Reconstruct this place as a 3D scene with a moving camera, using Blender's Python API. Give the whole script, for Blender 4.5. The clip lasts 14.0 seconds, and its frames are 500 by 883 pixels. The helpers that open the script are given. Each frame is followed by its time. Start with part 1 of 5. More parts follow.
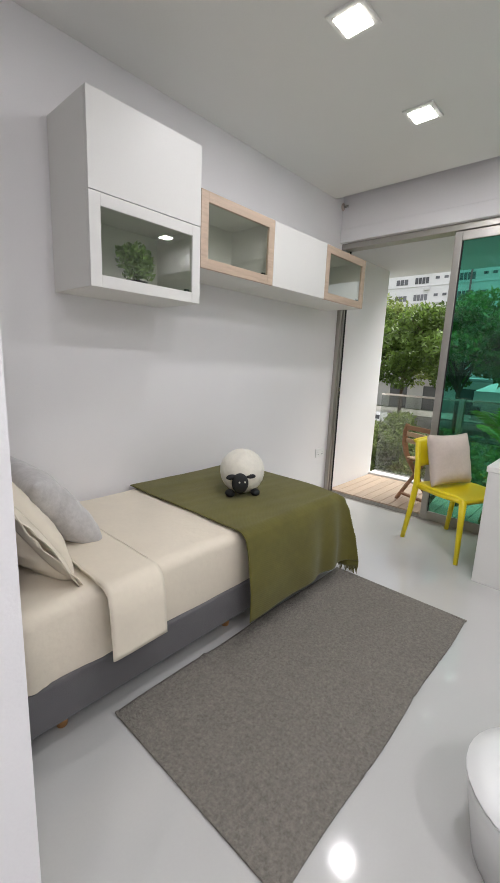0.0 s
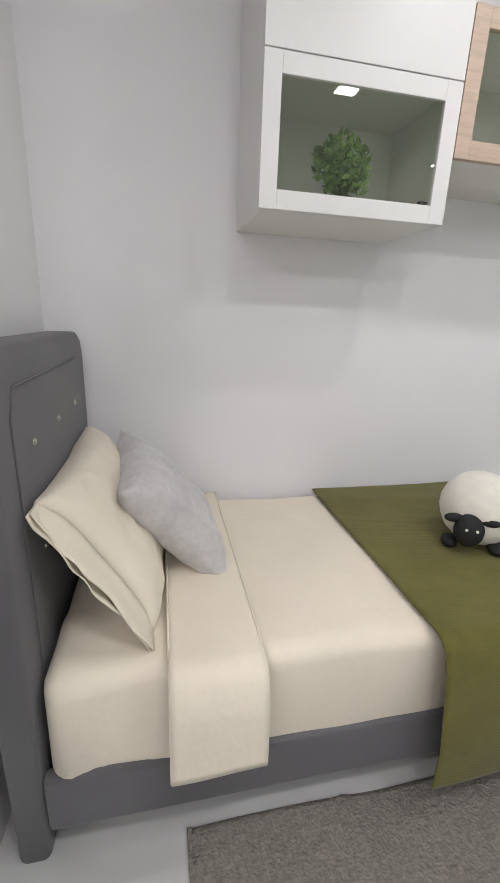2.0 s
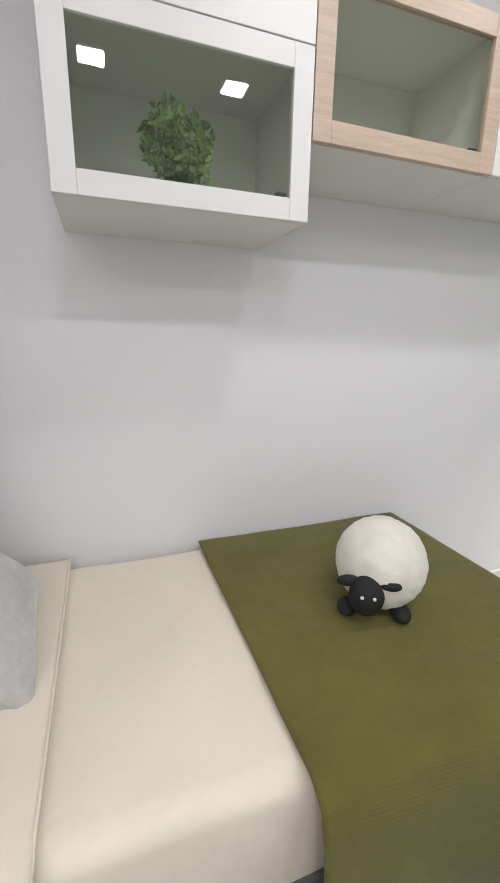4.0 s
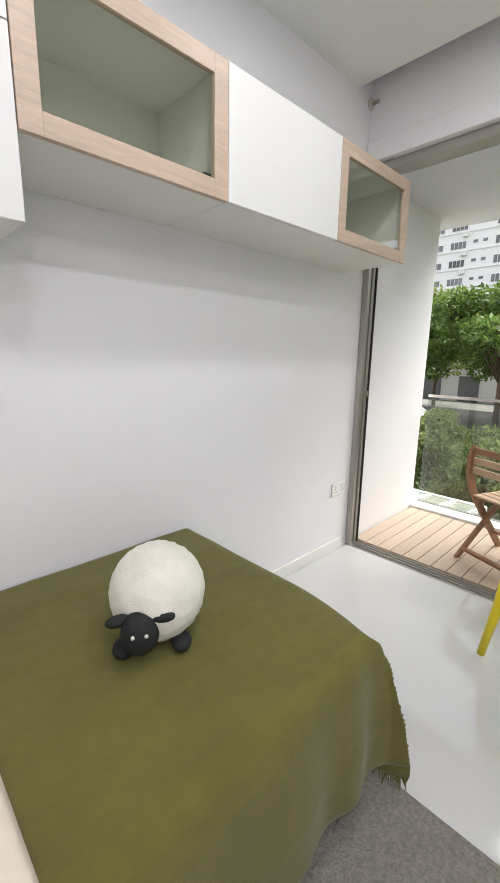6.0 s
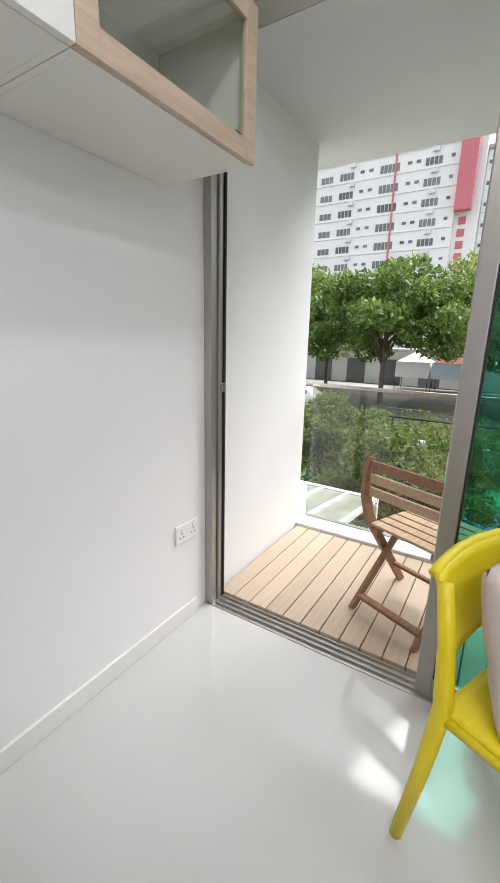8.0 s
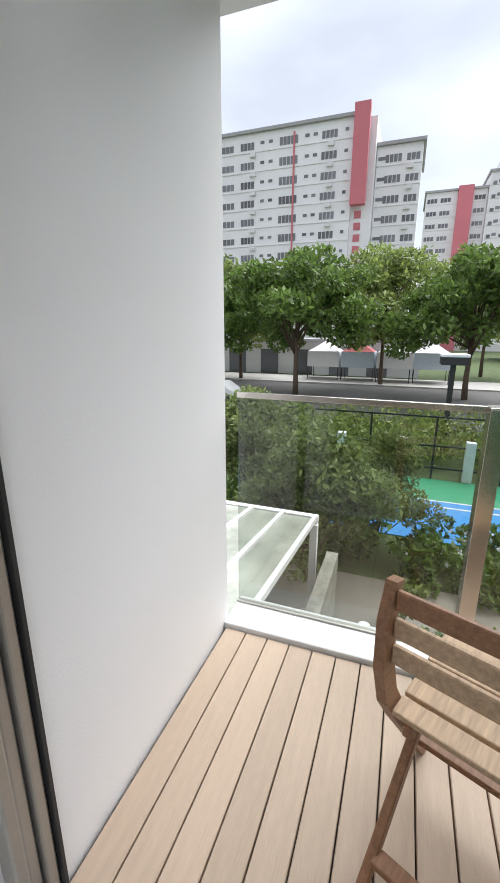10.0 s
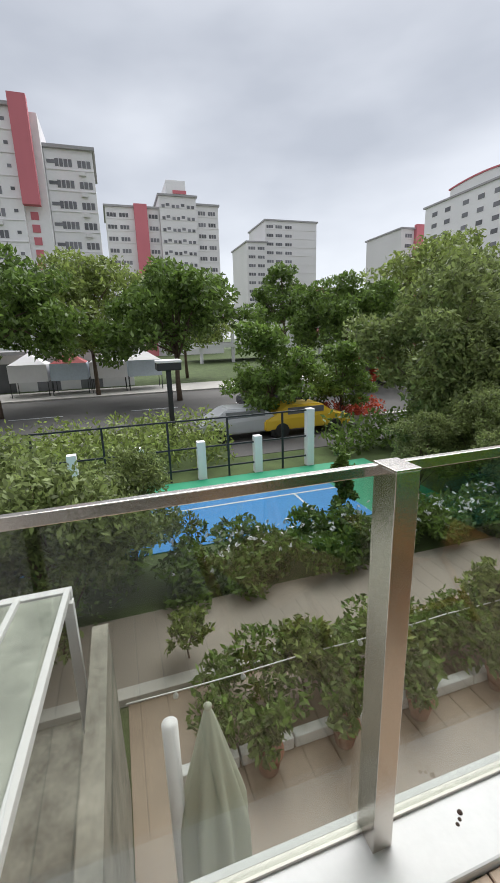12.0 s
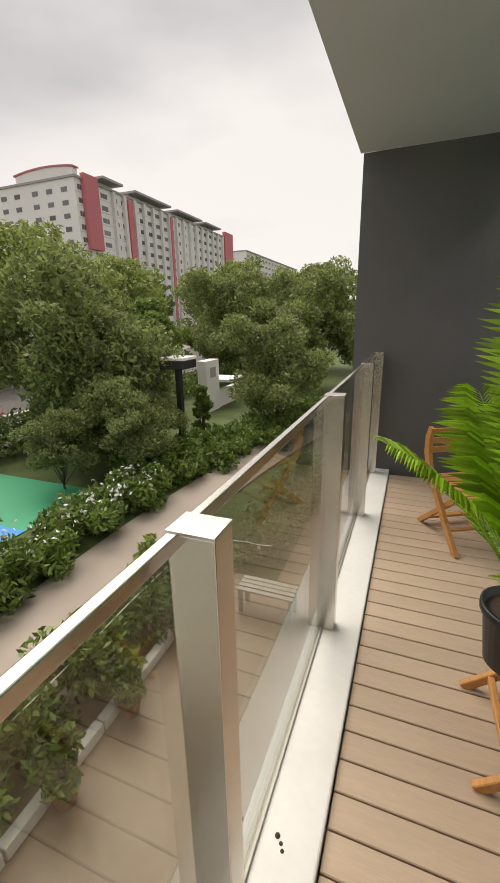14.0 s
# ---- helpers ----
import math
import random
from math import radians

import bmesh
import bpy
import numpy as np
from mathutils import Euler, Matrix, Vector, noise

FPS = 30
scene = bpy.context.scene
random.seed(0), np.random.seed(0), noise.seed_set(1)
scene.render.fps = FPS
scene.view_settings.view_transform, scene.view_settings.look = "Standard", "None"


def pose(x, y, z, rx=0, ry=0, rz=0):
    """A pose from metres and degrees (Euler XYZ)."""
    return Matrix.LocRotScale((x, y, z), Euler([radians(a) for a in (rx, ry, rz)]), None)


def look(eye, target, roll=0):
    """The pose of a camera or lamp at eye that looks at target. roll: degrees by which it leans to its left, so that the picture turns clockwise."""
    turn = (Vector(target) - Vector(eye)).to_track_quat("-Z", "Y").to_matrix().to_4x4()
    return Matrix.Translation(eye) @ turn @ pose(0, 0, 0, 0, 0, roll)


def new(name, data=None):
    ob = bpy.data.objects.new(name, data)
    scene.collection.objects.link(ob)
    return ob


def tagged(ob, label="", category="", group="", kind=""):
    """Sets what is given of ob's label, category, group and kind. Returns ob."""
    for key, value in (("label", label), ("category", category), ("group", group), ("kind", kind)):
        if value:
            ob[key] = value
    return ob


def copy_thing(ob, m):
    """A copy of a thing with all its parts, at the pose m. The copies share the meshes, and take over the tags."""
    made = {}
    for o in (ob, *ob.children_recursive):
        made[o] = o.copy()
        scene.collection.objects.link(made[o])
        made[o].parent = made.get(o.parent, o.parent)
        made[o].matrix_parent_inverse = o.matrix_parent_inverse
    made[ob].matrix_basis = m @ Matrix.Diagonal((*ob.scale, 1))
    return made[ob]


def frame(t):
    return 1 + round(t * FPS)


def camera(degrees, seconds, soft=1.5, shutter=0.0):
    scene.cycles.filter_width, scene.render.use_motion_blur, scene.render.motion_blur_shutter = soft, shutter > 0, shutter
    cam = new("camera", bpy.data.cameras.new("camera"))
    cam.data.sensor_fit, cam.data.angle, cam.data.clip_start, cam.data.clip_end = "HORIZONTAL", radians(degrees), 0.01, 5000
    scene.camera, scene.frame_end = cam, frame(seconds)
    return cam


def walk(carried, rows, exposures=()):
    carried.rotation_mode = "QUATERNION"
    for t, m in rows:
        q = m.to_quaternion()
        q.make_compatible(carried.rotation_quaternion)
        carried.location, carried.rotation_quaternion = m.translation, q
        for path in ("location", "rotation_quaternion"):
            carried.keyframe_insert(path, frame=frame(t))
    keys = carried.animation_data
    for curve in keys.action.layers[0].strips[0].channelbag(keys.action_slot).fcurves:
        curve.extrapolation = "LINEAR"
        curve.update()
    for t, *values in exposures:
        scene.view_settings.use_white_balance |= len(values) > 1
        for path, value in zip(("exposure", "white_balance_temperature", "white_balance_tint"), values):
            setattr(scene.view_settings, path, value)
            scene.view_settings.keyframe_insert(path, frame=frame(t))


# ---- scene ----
cam = camera(63.0, 14.0)
PATH = [
    (0, (-0.89, -2.116, 1.282), (0.57, -0.803, 0.898), 2.4),
    (0.5, (-0.71, -2.043, 1.273), (0.571, -0.567, 0.849), 2.4),
    (1, (-0.553, -1.927, 1.277), (0.495, -0.291, 0.805), 2.4),
    (1.5, (-0.421, -1.8, 1.239), (0.297, -0.003, 0.734), 2.1),
    (2, (-0.285, -1.66, 1.26), (0.13, 0.212, 0.69), 2.2),
    (4.5, (0.121, -1.413, 1.284), (0.951, 0.349, 0.829), 0.7),
    (5, (0.15, -1.434, 1.291), (1.188, 0.224, 0.871), 0.6),
    (5.5, (0.179, -1.443, 1.296), (1.397, 0.09, 0.887), 0.7),
    (6, (0.277, -1.44, 1.29), (1.638, -0.036, 0.873), 0.9),
    (6.5, (0.448, -1.423, 1.28), (1.934, -0.158, 0.845), 1.2),
    (7, (0.692, -1.335, 1.283), (2.275, -0.205, 0.818), 1.2),
    (9.5, (2.048, -0.729, 1.217), (3.762, 0.167, 0.709), 1.4),
    (10, (2.288, -0.608, 1.213), (4.098, 0.066, 0.693), 0.2),
    (10.5, (2.51, -0.504, 1.227), (4.406, -0.176, 0.684), -1.6),
    (11, (2.731, -0.451, 1.223), (4.656, -0.389, 0.682), -1.3),
    (11.5, (2.928, -0.428, 1.232), (4.848, -0.646, 0.713), -1.1),
    (12, (3.139, -0.421, 1.226), (4.986, -1.005, 0.726), -1.8),
    (12.5, (3.29, -0.433, 1.229), (4.982, -1.376, 0.732), -1.9),
    (13, (3.398, -0.457, 1.242), (4.842, -1.745, 0.737), -1.9),
    (13.5, (3.48, -0.48, 1.235), (4.562, -2.073, 0.699), -1.5),
    (14, (3.512, -0.488, 1.236), (4.219, -2.267, 0.664), -1.1),
]
EXPOSURES = [(0, 1.15, 6450, 10), (2, 1.28, 6450, 10), (5, 1.38, 6380, 10), (7, 1.5, 6400, 10), (9.5, 1.12, 6050, 10), (11, 0.66, 6150, 10), (12.5, 0.4, 6400, 11), (13.2, 0.40, 6900, 14), (14, 0.44, 7300, 13)]
walk(cam, [(t, look(eye, target, roll)) for t, eye, target, roll in PATH], EXPOSURES)

# ---- light ----
SKY_STRENGTH, SUN_STRENGTH = 0.132, 3.2
world = bpy.data.worlds.new("overcast_sky")
scene.world = world
world.use_nodes = True
wt = world.node_tree
wn, wl = wt.nodes, wt.links
bg = wn["Background"]
sky = wn.new("ShaderNodeTexSky")
sky.sky_type, sky.sun_disc = "NISHITA", False
sky.sun_elevation, sky.sun_rotation = radians(57), radians(129)
coord = wn.new("ShaderNodeTexCoord")
squash = wn.new("ShaderNodeMapping")
squash.inputs["Scale"].default_value = (1, 1, 2.6)
cloud = wn.new("ShaderNodeTexNoise")
cloud.inputs["Scale"].default_value, cloud.inputs["Detail"].default_value, cloud.inputs["Roughness"].default_value = 1.3, 5, 0.45
ramp = wn.new("ShaderNodeValToRGB")
ramp.color_ramp.elements[0].position, ramp.color_ramp.elements[0].color = 0.36, (3.1, 3.2, 3.4, 1)
ramp.color_ramp.elements[1].position, ramp.color_ramp.elements[1].color = 0.60, (5.1, 5.15, 5.25, 1)
mix = wn.new("ShaderNodeMix")
mix.data_type = "RGBA"
mix.inputs[0].default_value = 0.93
wl.new(coord.outputs["Generated"], squash.inputs["Vector"])
wl.new(squash.outputs[0], cloud.inputs["Vector"])
wl.new(cloud.outputs["Fac"], ramp.inputs[0])
wl.new(sky.outputs[0], mix.inputs[6])
wl.new(ramp.outputs[0], mix.inputs[7])
wl.new(mix.outputs[2], bg.inputs["Color"])
bg.inputs["Strength"].default_value = SKY_STRENGTH

sun = new("sun", bpy.data.lights.new("sun", "SUN"))
sun.data.energy, sun.data.angle, sun.data.color = SUN_STRENGTH, radians(60), (1, 0.97, 0.92)
sun.matrix_world = look((0, 0, 0), (-0.5, 0.4, -1.0))


def lamp(name, xyz, size, watts, color=(0.97, 0.955, 1.0)):
    ob = new(name, bpy.data.lights.new(name, "AREA"))
    ob.data.shape, ob.data.size, ob.data.energy, ob.data.color = "SQUARE", size, watts, color
    ob.matrix_world = pose(*xyz)
    return ob


CEIL = 2.70
# the last four are added out of view to fill the room with light
DOWNLIGHTS_AND_FILL = [(0.84, -1.04, 2.3), (1.66, -1.03, 2), (0.13, -1.98, 3), (0.91, -1.98, 3), (-1.3, -2.1, 3.4), (-0.55, -3.4, 6), (2.25, -2.9, 4), (-1.3, -3.2, 4.2)]
for lx, ly, watts in DOWNLIGHTS_AND_FILL:
    lamp("downlight_and_fill_lamp", (lx, ly, CEIL - 0.02), 0.13, watts)

# ---- materials ----
MATS = {}


def mat(name, base, rough=0.5, metal=0.0, vary=0.12, scale=6.0, bump=0.0, fine=120.0, spec=0.5, sheen=0.0, kind="noise", rand=0.0, coat=0.0):
    """A surface with blotches at one scale, grain at another, and relief."""
    if name in MATS:
        return MATS[name]
    m = bpy.data.materials.new(name)
    m.use_nodes = True
    n, l = m.node_tree.nodes, m.node_tree.links
    p = n["Principled BSDF"]
    p.inputs["Roughness"].default_value, p.inputs["Metallic"].default_value = rough, metal
    p.inputs["Specular IOR Level"].default_value = spec
    p.inputs["Sheen Weight"].default_value = sheen
    p.inputs["Coat Weight"].default_value = coat
    tc = n.new("ShaderNodeTexCoord")
    mp = n.new("ShaderNodeMapping")
    l.new(tc.outputs["Object"], mp.inputs["Vector"])
    big = n.new("ShaderNodeTexNoise")
    big.inputs["Scale"].default_value, big.inputs["Detail"].default_value = scale, 4
    l.new(mp.outputs[0], big.inputs["Vector"])
    small = n.new("ShaderNodeTexNoise")
    small.inputs["Scale"].default_value, small.inputs["Detail"].default_value = fine, 3
    if kind == "wood":
        mp.inputs["Scale"].default_value = (1.2, 14, 14)
    l.new(mp.outputs[0], small.inputs["Vector"])
    add = n.new("ShaderNodeMath")
    add.operation = "ADD"
    half = n.new("ShaderNodeMath")
    half.operation = "MULTIPLY_ADD"
    l.new(small.outputs["Fac"], half.inputs[0])
    half.inputs[1].default_value, half.inputs[2].default_value = 0.6, -0.3
    l.new(big.outputs["Fac"], add.inputs[0])
    l.new(half.outputs[0], add.inputs[1])
    value = n.new("ShaderNodeMapRange")
    value.inputs["From Min"].default_value, value.inputs["From Max"].default_value = 0.2, 0.8
    value.inputs["To Min"].default_value, value.inputs["To Max"].default_value = 1 - vary, 1 + vary
    l.new(add.outputs[0], value.inputs[0])
    last = value.outputs[0]
    if rand:
        info = n.new("ShaderNodeObjectInfo")
        rr = n.new("ShaderNodeMapRange")
        rr.inputs["To Min"].default_value, rr.inputs["To Max"].default_value = 1 - rand, 1 + rand
        l.new(info.outputs["Random"], rr.inputs[0])
        mul = n.new("ShaderNodeMath")
        mul.operation = "MULTIPLY"
        l.new(last, mul.inputs[0])
        l.new(rr.outputs[0], mul.inputs[1])
        last = mul.outputs[0]
    if kind == "leaf":
        geo = n.new("ShaderNodeNewGeometry")
        rr = n.new("ShaderNodeMapRange")
        rr.inputs["To Min"].default_value, rr.inputs["To Max"].default_value = 0.5, 1.7
        l.new(geo.outputs["Random Per Island"], rr.inputs[0])
        mul = n.new("ShaderNodeMath")
        mul.operation = "MULTIPLY"
        l.new(last, mul.inputs[0])
        l.new(rr.outputs[0], mul.inputs[1])
        last = mul.outputs[0]
    tint = n.new("ShaderNodeMix")
    tint.data_type, tint.blend_type = "RGBA", "MULTIPLY"
    tint.inputs[0].default_value = 1
    tint.inputs[6].default_value = (*base, 1)
    l.new(last, tint.inputs[7])
    l.new(tint.outputs[2], p.inputs["Base Color"])
    if bump:
        b = n.new("ShaderNodeBump")
        b.inputs["Strength"].default_value, b.inputs["Distance"].default_value = bump, 0.01
        if kind == "rib":
            spread = n.new("ShaderNodeVectorMath")
            spread.operation, spread.inputs[1].default_value = "DOT_PRODUCT", (0.12, 1, 1)
            l.new(tc.outputs["Object"], spread.inputs[0])
            rib, knots, sum_ = n.new("ShaderNodeTexWave"), n.new("ShaderNodeTexNoise"), n.new("ShaderNodeMath")
            rib.inputs["Scale"].default_value, rib.inputs["Distortion"].default_value = fine, 0.6
            knots.inputs["Scale"].default_value = 260
            sum_.operation = "ADD"
            l.new(spread.outputs["Value"], rib.inputs["Vector"])
            l.new(tc.outputs["Object"], knots.inputs["Vector"])
            l.new(rib.outputs["Fac"], sum_.inputs[0])
            l.new(knots.outputs["Fac"], sum_.inputs[1])
            l.new(sum_.outputs[0], b.inputs["Height"])
            b.inputs["Distance"].default_value = 0.004
        elif kind == "weave":
            w1 = n.new("ShaderNodeTexWave")
            w1.inputs["Scale"].default_value, w1.inputs["Distortion"].default_value = fine, 1.2
            w1.bands_direction = "DIAGONAL"
            l.new(tc.outputs["Object"], w1.inputs["Vector"])
            l.new(w1.outputs["Fac"], b.inputs["Height"])
        else:
            l.new(small.outputs["Fac"], b.inputs["Height"])
        l.new(b.outputs[0], p.inputs["Normal"])
    if kind == "leaf":
        thin, both = n.new("ShaderNodeBsdfTranslucent"), n.new("ShaderNodeMixShader")
        both.inputs[0].default_value = 0.4
        l.new(tint.outputs[2], thin.inputs["Color"])
        l.new(p.outputs[0], both.inputs[1])
        l.new(thin.outputs[0], both.inputs[2])
        l.new(both.outputs[0], n["Material Output"].inputs["Surface"])
    MATS[name] = m
    return m


def glass(name, color, rough=0.0, mixin=0.12):
    """A thin pane: mostly see-through, tinted, with a mirror gloss on top."""
    m = bpy.data.materials.new(name)
    m.use_nodes = True
    n, l = m.node_tree.nodes, m.node_tree.links
    n.remove(n["Principled BSDF"])
    clear, gloss, fres, both = n.new("ShaderNodeBsdfTransparent"), n.new("ShaderNodeBsdfGlossy"), n.new("ShaderNodeLayerWeight"), n.new("ShaderNodeMixShader")
    power, level = n.new("ShaderNodeMath"), n.new("ShaderNodeMath")
    clear.inputs[0].default_value = (*color, 1)
    gloss.inputs["Roughness"].default_value = rough
    fres.inputs["Blend"].default_value = 0.5
    power.operation, power.inputs[1].default_value = "POWER", 4
    level.operation, level.inputs[1].default_value, level.inputs[2].default_value = "MULTIPLY_ADD", 0.7, mixin
    l.new(fres.outputs["Facing"], power.inputs[0])
    l.new(power.outputs[0], level.inputs[0])
    l.new(level.outputs[0], both.inputs[0])
    l.new(clear.outputs[0], both.inputs[1])
    l.new(gloss.outputs[0], both.inputs[2])
    l.new(both.outputs[0], n["Material Output"].inputs["Surface"])
    return m


def glow(name, color, strength):
    m = bpy.data.materials.new(name)
    m.use_nodes = True
    p = m.node_tree.nodes["Principled BSDF"]
    p.inputs["Base Color"].default_value = (*color, 1)
    p.inputs["Emission Color"].default_value = (*color, 1)
    p.inputs["Emission Strength"].default_value = strength
    return m


WALL = mat("white_wall_paint", (0.81, 0.795, 0.80), 0.6, vary=0.025, scale=1.5, bump=0.06, fine=180)
CEILING = mat("white_ceiling_paint", (0.78, 0.77, 0.74), 0.8, vary=0.02, scale=1.2)
FLOOR = mat("polished_white_tile", (0.54, 0.535, 0.52), 0.09, vary=0.02, scale=1.5, spec=0.6)
LACQUER = mat("white_lacquer", (0.76, 0.75, 0.72), 0.42, vary=0.015, scale=2)
OAK = mat("pale_oak", (0.53, 0.405, 0.305), 0.45, vary=0.16, scale=5, fine=22, bump=0.08, kind="wood")
TEAK = mat("teak", (0.26, 0.13, 0.065), 0.5, vary=0.3, scale=6, fine=18, bump=0.12, kind="wood")
TEAK_PALE = mat("weathered_teak", (0.46, 0.32, 0.20), 0.6, vary=0.25, scale=6, fine=18, bump=0.12, kind="wood")
ACACIA = mat("orange_acacia", (0.52, 0.25, 0.08), 0.5, vary=0.25, scale=6, fine=18, bump=0.1, kind="wood")
DECK = mat("composite_decking", (0.46, 0.352, 0.262), 0.55, vary=0.08, scale=3.0, fine=24, bump=0.1, kind="wood", rand=0.07)
GAPM = mat("dark_joint", (0.05, 0.04, 0.035), 0.9)
GREYFAB = mat("charcoal_upholstery", (0.115, 0.11, 0.115), 0.9, vary=0.12, scale=8, bump=0.25, fine=500, sheen=0.2)
LINEN = mat("cream_cotton", (0.77, 0.69, 0.565), 0.85, vary=0.03, scale=7, bump=0.12, fine=45, sheen=0.1)
SILVER = mat("silver_velvet", (0.50, 0.48, 0.47), 0.75, vary=0.16, scale=11, bump=0.25, fine=60, sheen=0.5)
OLIVE = mat("olive_knit", (0.118, 0.105, 0.016), 0.9, vary=0.16, scale=5, bump=0.12, fine=30, sheen=0.15, kind="rib")
RUGM = mat("grey_woven_rug", (0.215, 0.197, 0.17), 0.95, vary=0.28, scale=80, bump=1.0, fine=130)
WOOL = mat("white_fleece", (0.80, 0.76, 0.66), 0.95, vary=0.10, scale=20, bump=0.45, fine=420, sheen=0.4)
BLACKFAB = mat("black_felt", (0.012, 0.012, 0.013), 0.8, vary=0.1)
ALU = mat("anodised_aluminium", (0.42, 0.40, 0.37), 0.38, metal=0.75, vary=0.06, scale=3, fine=60, bump=0.03)
STEEL = mat("brushed_steel", (0.62, 0.58, 0.53), 0.24, metal=1.0, vary=0.07, scale=3, fine=140, bump=0.04)
RUBBER = mat("black_seal", (0.02, 0.02, 0.02), 0.6)
YELLOW = mat("yellow_plastic", (0.78, 0.62, 0.01), 0.35, vary=0.04, scale=4)
PINKISH = mat("beige_pillow_cotton", (0.60, 0.51, 0.45), 0.85, vary=0.06, scale=8, bump=0.15, fine=60)
PLASTIC = mat("white_plastic", (0.78, 0.78, 0.77), 0.3, vary=0.01)
KERBM = mat("white_painted_kerb", (0.70, 0.70, 0.70), 0.35, vary=0.05, scale=4, fine=40, bump=0.05)
DARKWALL = mat("dark_grey_render", (0.145, 0.14, 0.145), 0.7, vary=0.1, scale=2, fine=90, bump=0.15)
SOFFIT = mat("grey_soffit_paint", (0.63, 0.63, 0.66), 0.75, vary=0.05, scale=1.5)
BLACKPOT = mat("black_plastic_pot", (0.015, 0.015, 0.016), 0.45)
SOIL = mat("potting_soil", (0.06, 0.04, 0.03), 0.95, vary=0.4, scale=40)
LEAFIN = mat("artificial_leaf", (0.24, 0.36, 0.13), 0.5, kind="leaf", vary=0.2)
PALM = mat("palm_leaf", (0.28, 0.47, 0.03), 0.4, kind="leaf", vary=0.2)
CLEAR = glass("clear_glass", (0.97, 0.98, 0.97), mixin=0.03)
RAILGLASS = glass("grey_green_rail_glass", (0.77, 0.79, 0.76), mixin=0.06)
GREENGLASS = glass("green_tinted_glass", (0.36, 0.72, 0.64), mixin=0.04)
FROST = mat("grey_vitrine_back", (0.76, 0.77, 0.72), 0.6, vary=0.04)
VITRINE = glass("smoked_cabinet_glass", (0.90, 0.92, 0.87), rough=0.0, mixin=0.06)
LIT = glow("lit_diffuser", (1, 0.97, 0.90), 9)

# ---- mesh helpers ----


def mesh_ob(name, bm, material, parent=None, smooth=False):
    me = bpy.data.meshes.new(name)
    bmesh.ops.recalc_face_normals(bm, faces=bm.faces)
    bm.to_mesh(me)
    bm.free()
    for m in material if isinstance(material, (list, tuple)) else [material]:
        me.materials.append(m)
    if smooth:
        for f in me.polygons:
            f.use_smooth = True
    ob = new(name, me)
    if parent:
        ob.parent = parent
    return ob


def part(name, bm, material, parent, label="", smooth=False):
    ob = mesh_ob(name, bm, material, parent, smooth)
    if label:
        ob["label"] = label
    return ob


def slab(a, b, bevel=0.0, seg=2, bm=None):
    """A box from corner a to corner b with rounded edges."""
    bm = bm or bmesh.new()
    out = bmesh.ops.create_cube(bm, size=1)["verts"]
    for v in out:
        v.co = Vector([(a[i] + b[i]) / 2 + v.co[i] * abs(b[i] - a[i]) for i in range(3)])
    if bevel:
        es = list({e for v in out for e in v.link_edges})
        bmesh.ops.bevel(bm, geom=es, offset=bevel, segments=seg, profile=0.5, affect="EDGES")
    return bm


def bar(p, q, w, d, bevel=0.003, bm=None, up=(0, 0, 1)):
    """A squared bar from p to q, w wide and d deep."""
    bm = bm or bmesh.new()
    p, q = Vector(p), Vector(q)
    t = slab((-w / 2, -d / 2, 0), (w / 2, d / 2, (q - p).length), bevel, 1)
    z = (q - p).normalized()
    u = Vector(up)
    if abs(z.dot(u)) > 0.98:
        u = Vector((0, 1, 0))
    x = u.cross(z).normalized()
    y = z.cross(x)
    m = Matrix((x, y, z)).transposed().to_4x4()
    m.translation = p
    t.transform(m)
    tmp = bpy.data.meshes.new("tmp")
    t.to_mesh(tmp)
    t.free()
    bm.from_mesh(tmp)
    bpy.data.meshes.remove(tmp)
    return bm


def tube(points, radii, sides=10, bm=None, flat=1.0):
    """A round, tapering rod along points."""
    bm = bm or bmesh.new()
    pts = [Vector(p) for p in points]
    rings = []
    for i, p in enumerate(pts):
        t = (pts[min(i + 1, len(pts) - 1)] - pts[max(i - 1, 0)]).normalized()
        ref = Vector((0, 0, 1)) if abs(t.z) < 0.9 else Vector((1, 0, 0))
        u = ref.cross(t).normalized()
        v = t.cross(u)
        r = radii[i] if isinstance(radii, (list, tuple)) else radii
        rings.append([bm.verts.new(p + u * math.cos(a) * r + v * math.sin(a) * r * flat) for a in [2 * math.pi * k / sides for k in range(sides)]])
    for a, b in zip(rings, rings[1:]):
        for k in range(sides):
            bm.faces.new((a[k], a[(k + 1) % sides], b[(k + 1) % sides], b[k]))
    bm.faces.new(rings[0][::-1])
    bm.faces.new(rings[-1])
    return bm


def lathe(profile, sides=24, bm=None):
    """Turned shape from (radius, z) pairs."""
    bm = bm or bmesh.new()
    rings = [[bm.verts.new((r * math.cos(2 * math.pi * k / sides), r * math.sin(2 * math.pi * k / sides), z)) for k in range(sides)] for r, z in profile]
    for a, b in zip(rings, rings[1:]):
        for k in range(sides):
            bm.faces.new((a[k], a[(k + 1) % sides], b[(k + 1) % sides], b[k]))
    bm.faces.new(rings[0][::-1])
    bm.faces.new(rings[-1])
    return bm


def sheet(nx, ny, fn, bm=None):
    """A grid surface: fn(u, v) with u, v from 0 to 1."""
    bm = bm or bmesh.new()
    vs = [[bm.verts.new(fn(i / nx, j / ny)) for j in range(ny + 1)] for i in range(nx + 1)]
    for i in range(nx):
        for j in range(ny):
            bm.faces.new((vs[i][j], vs[i + 1][j], vs[i + 1][j + 1], vs[i][j + 1]))
    return bm


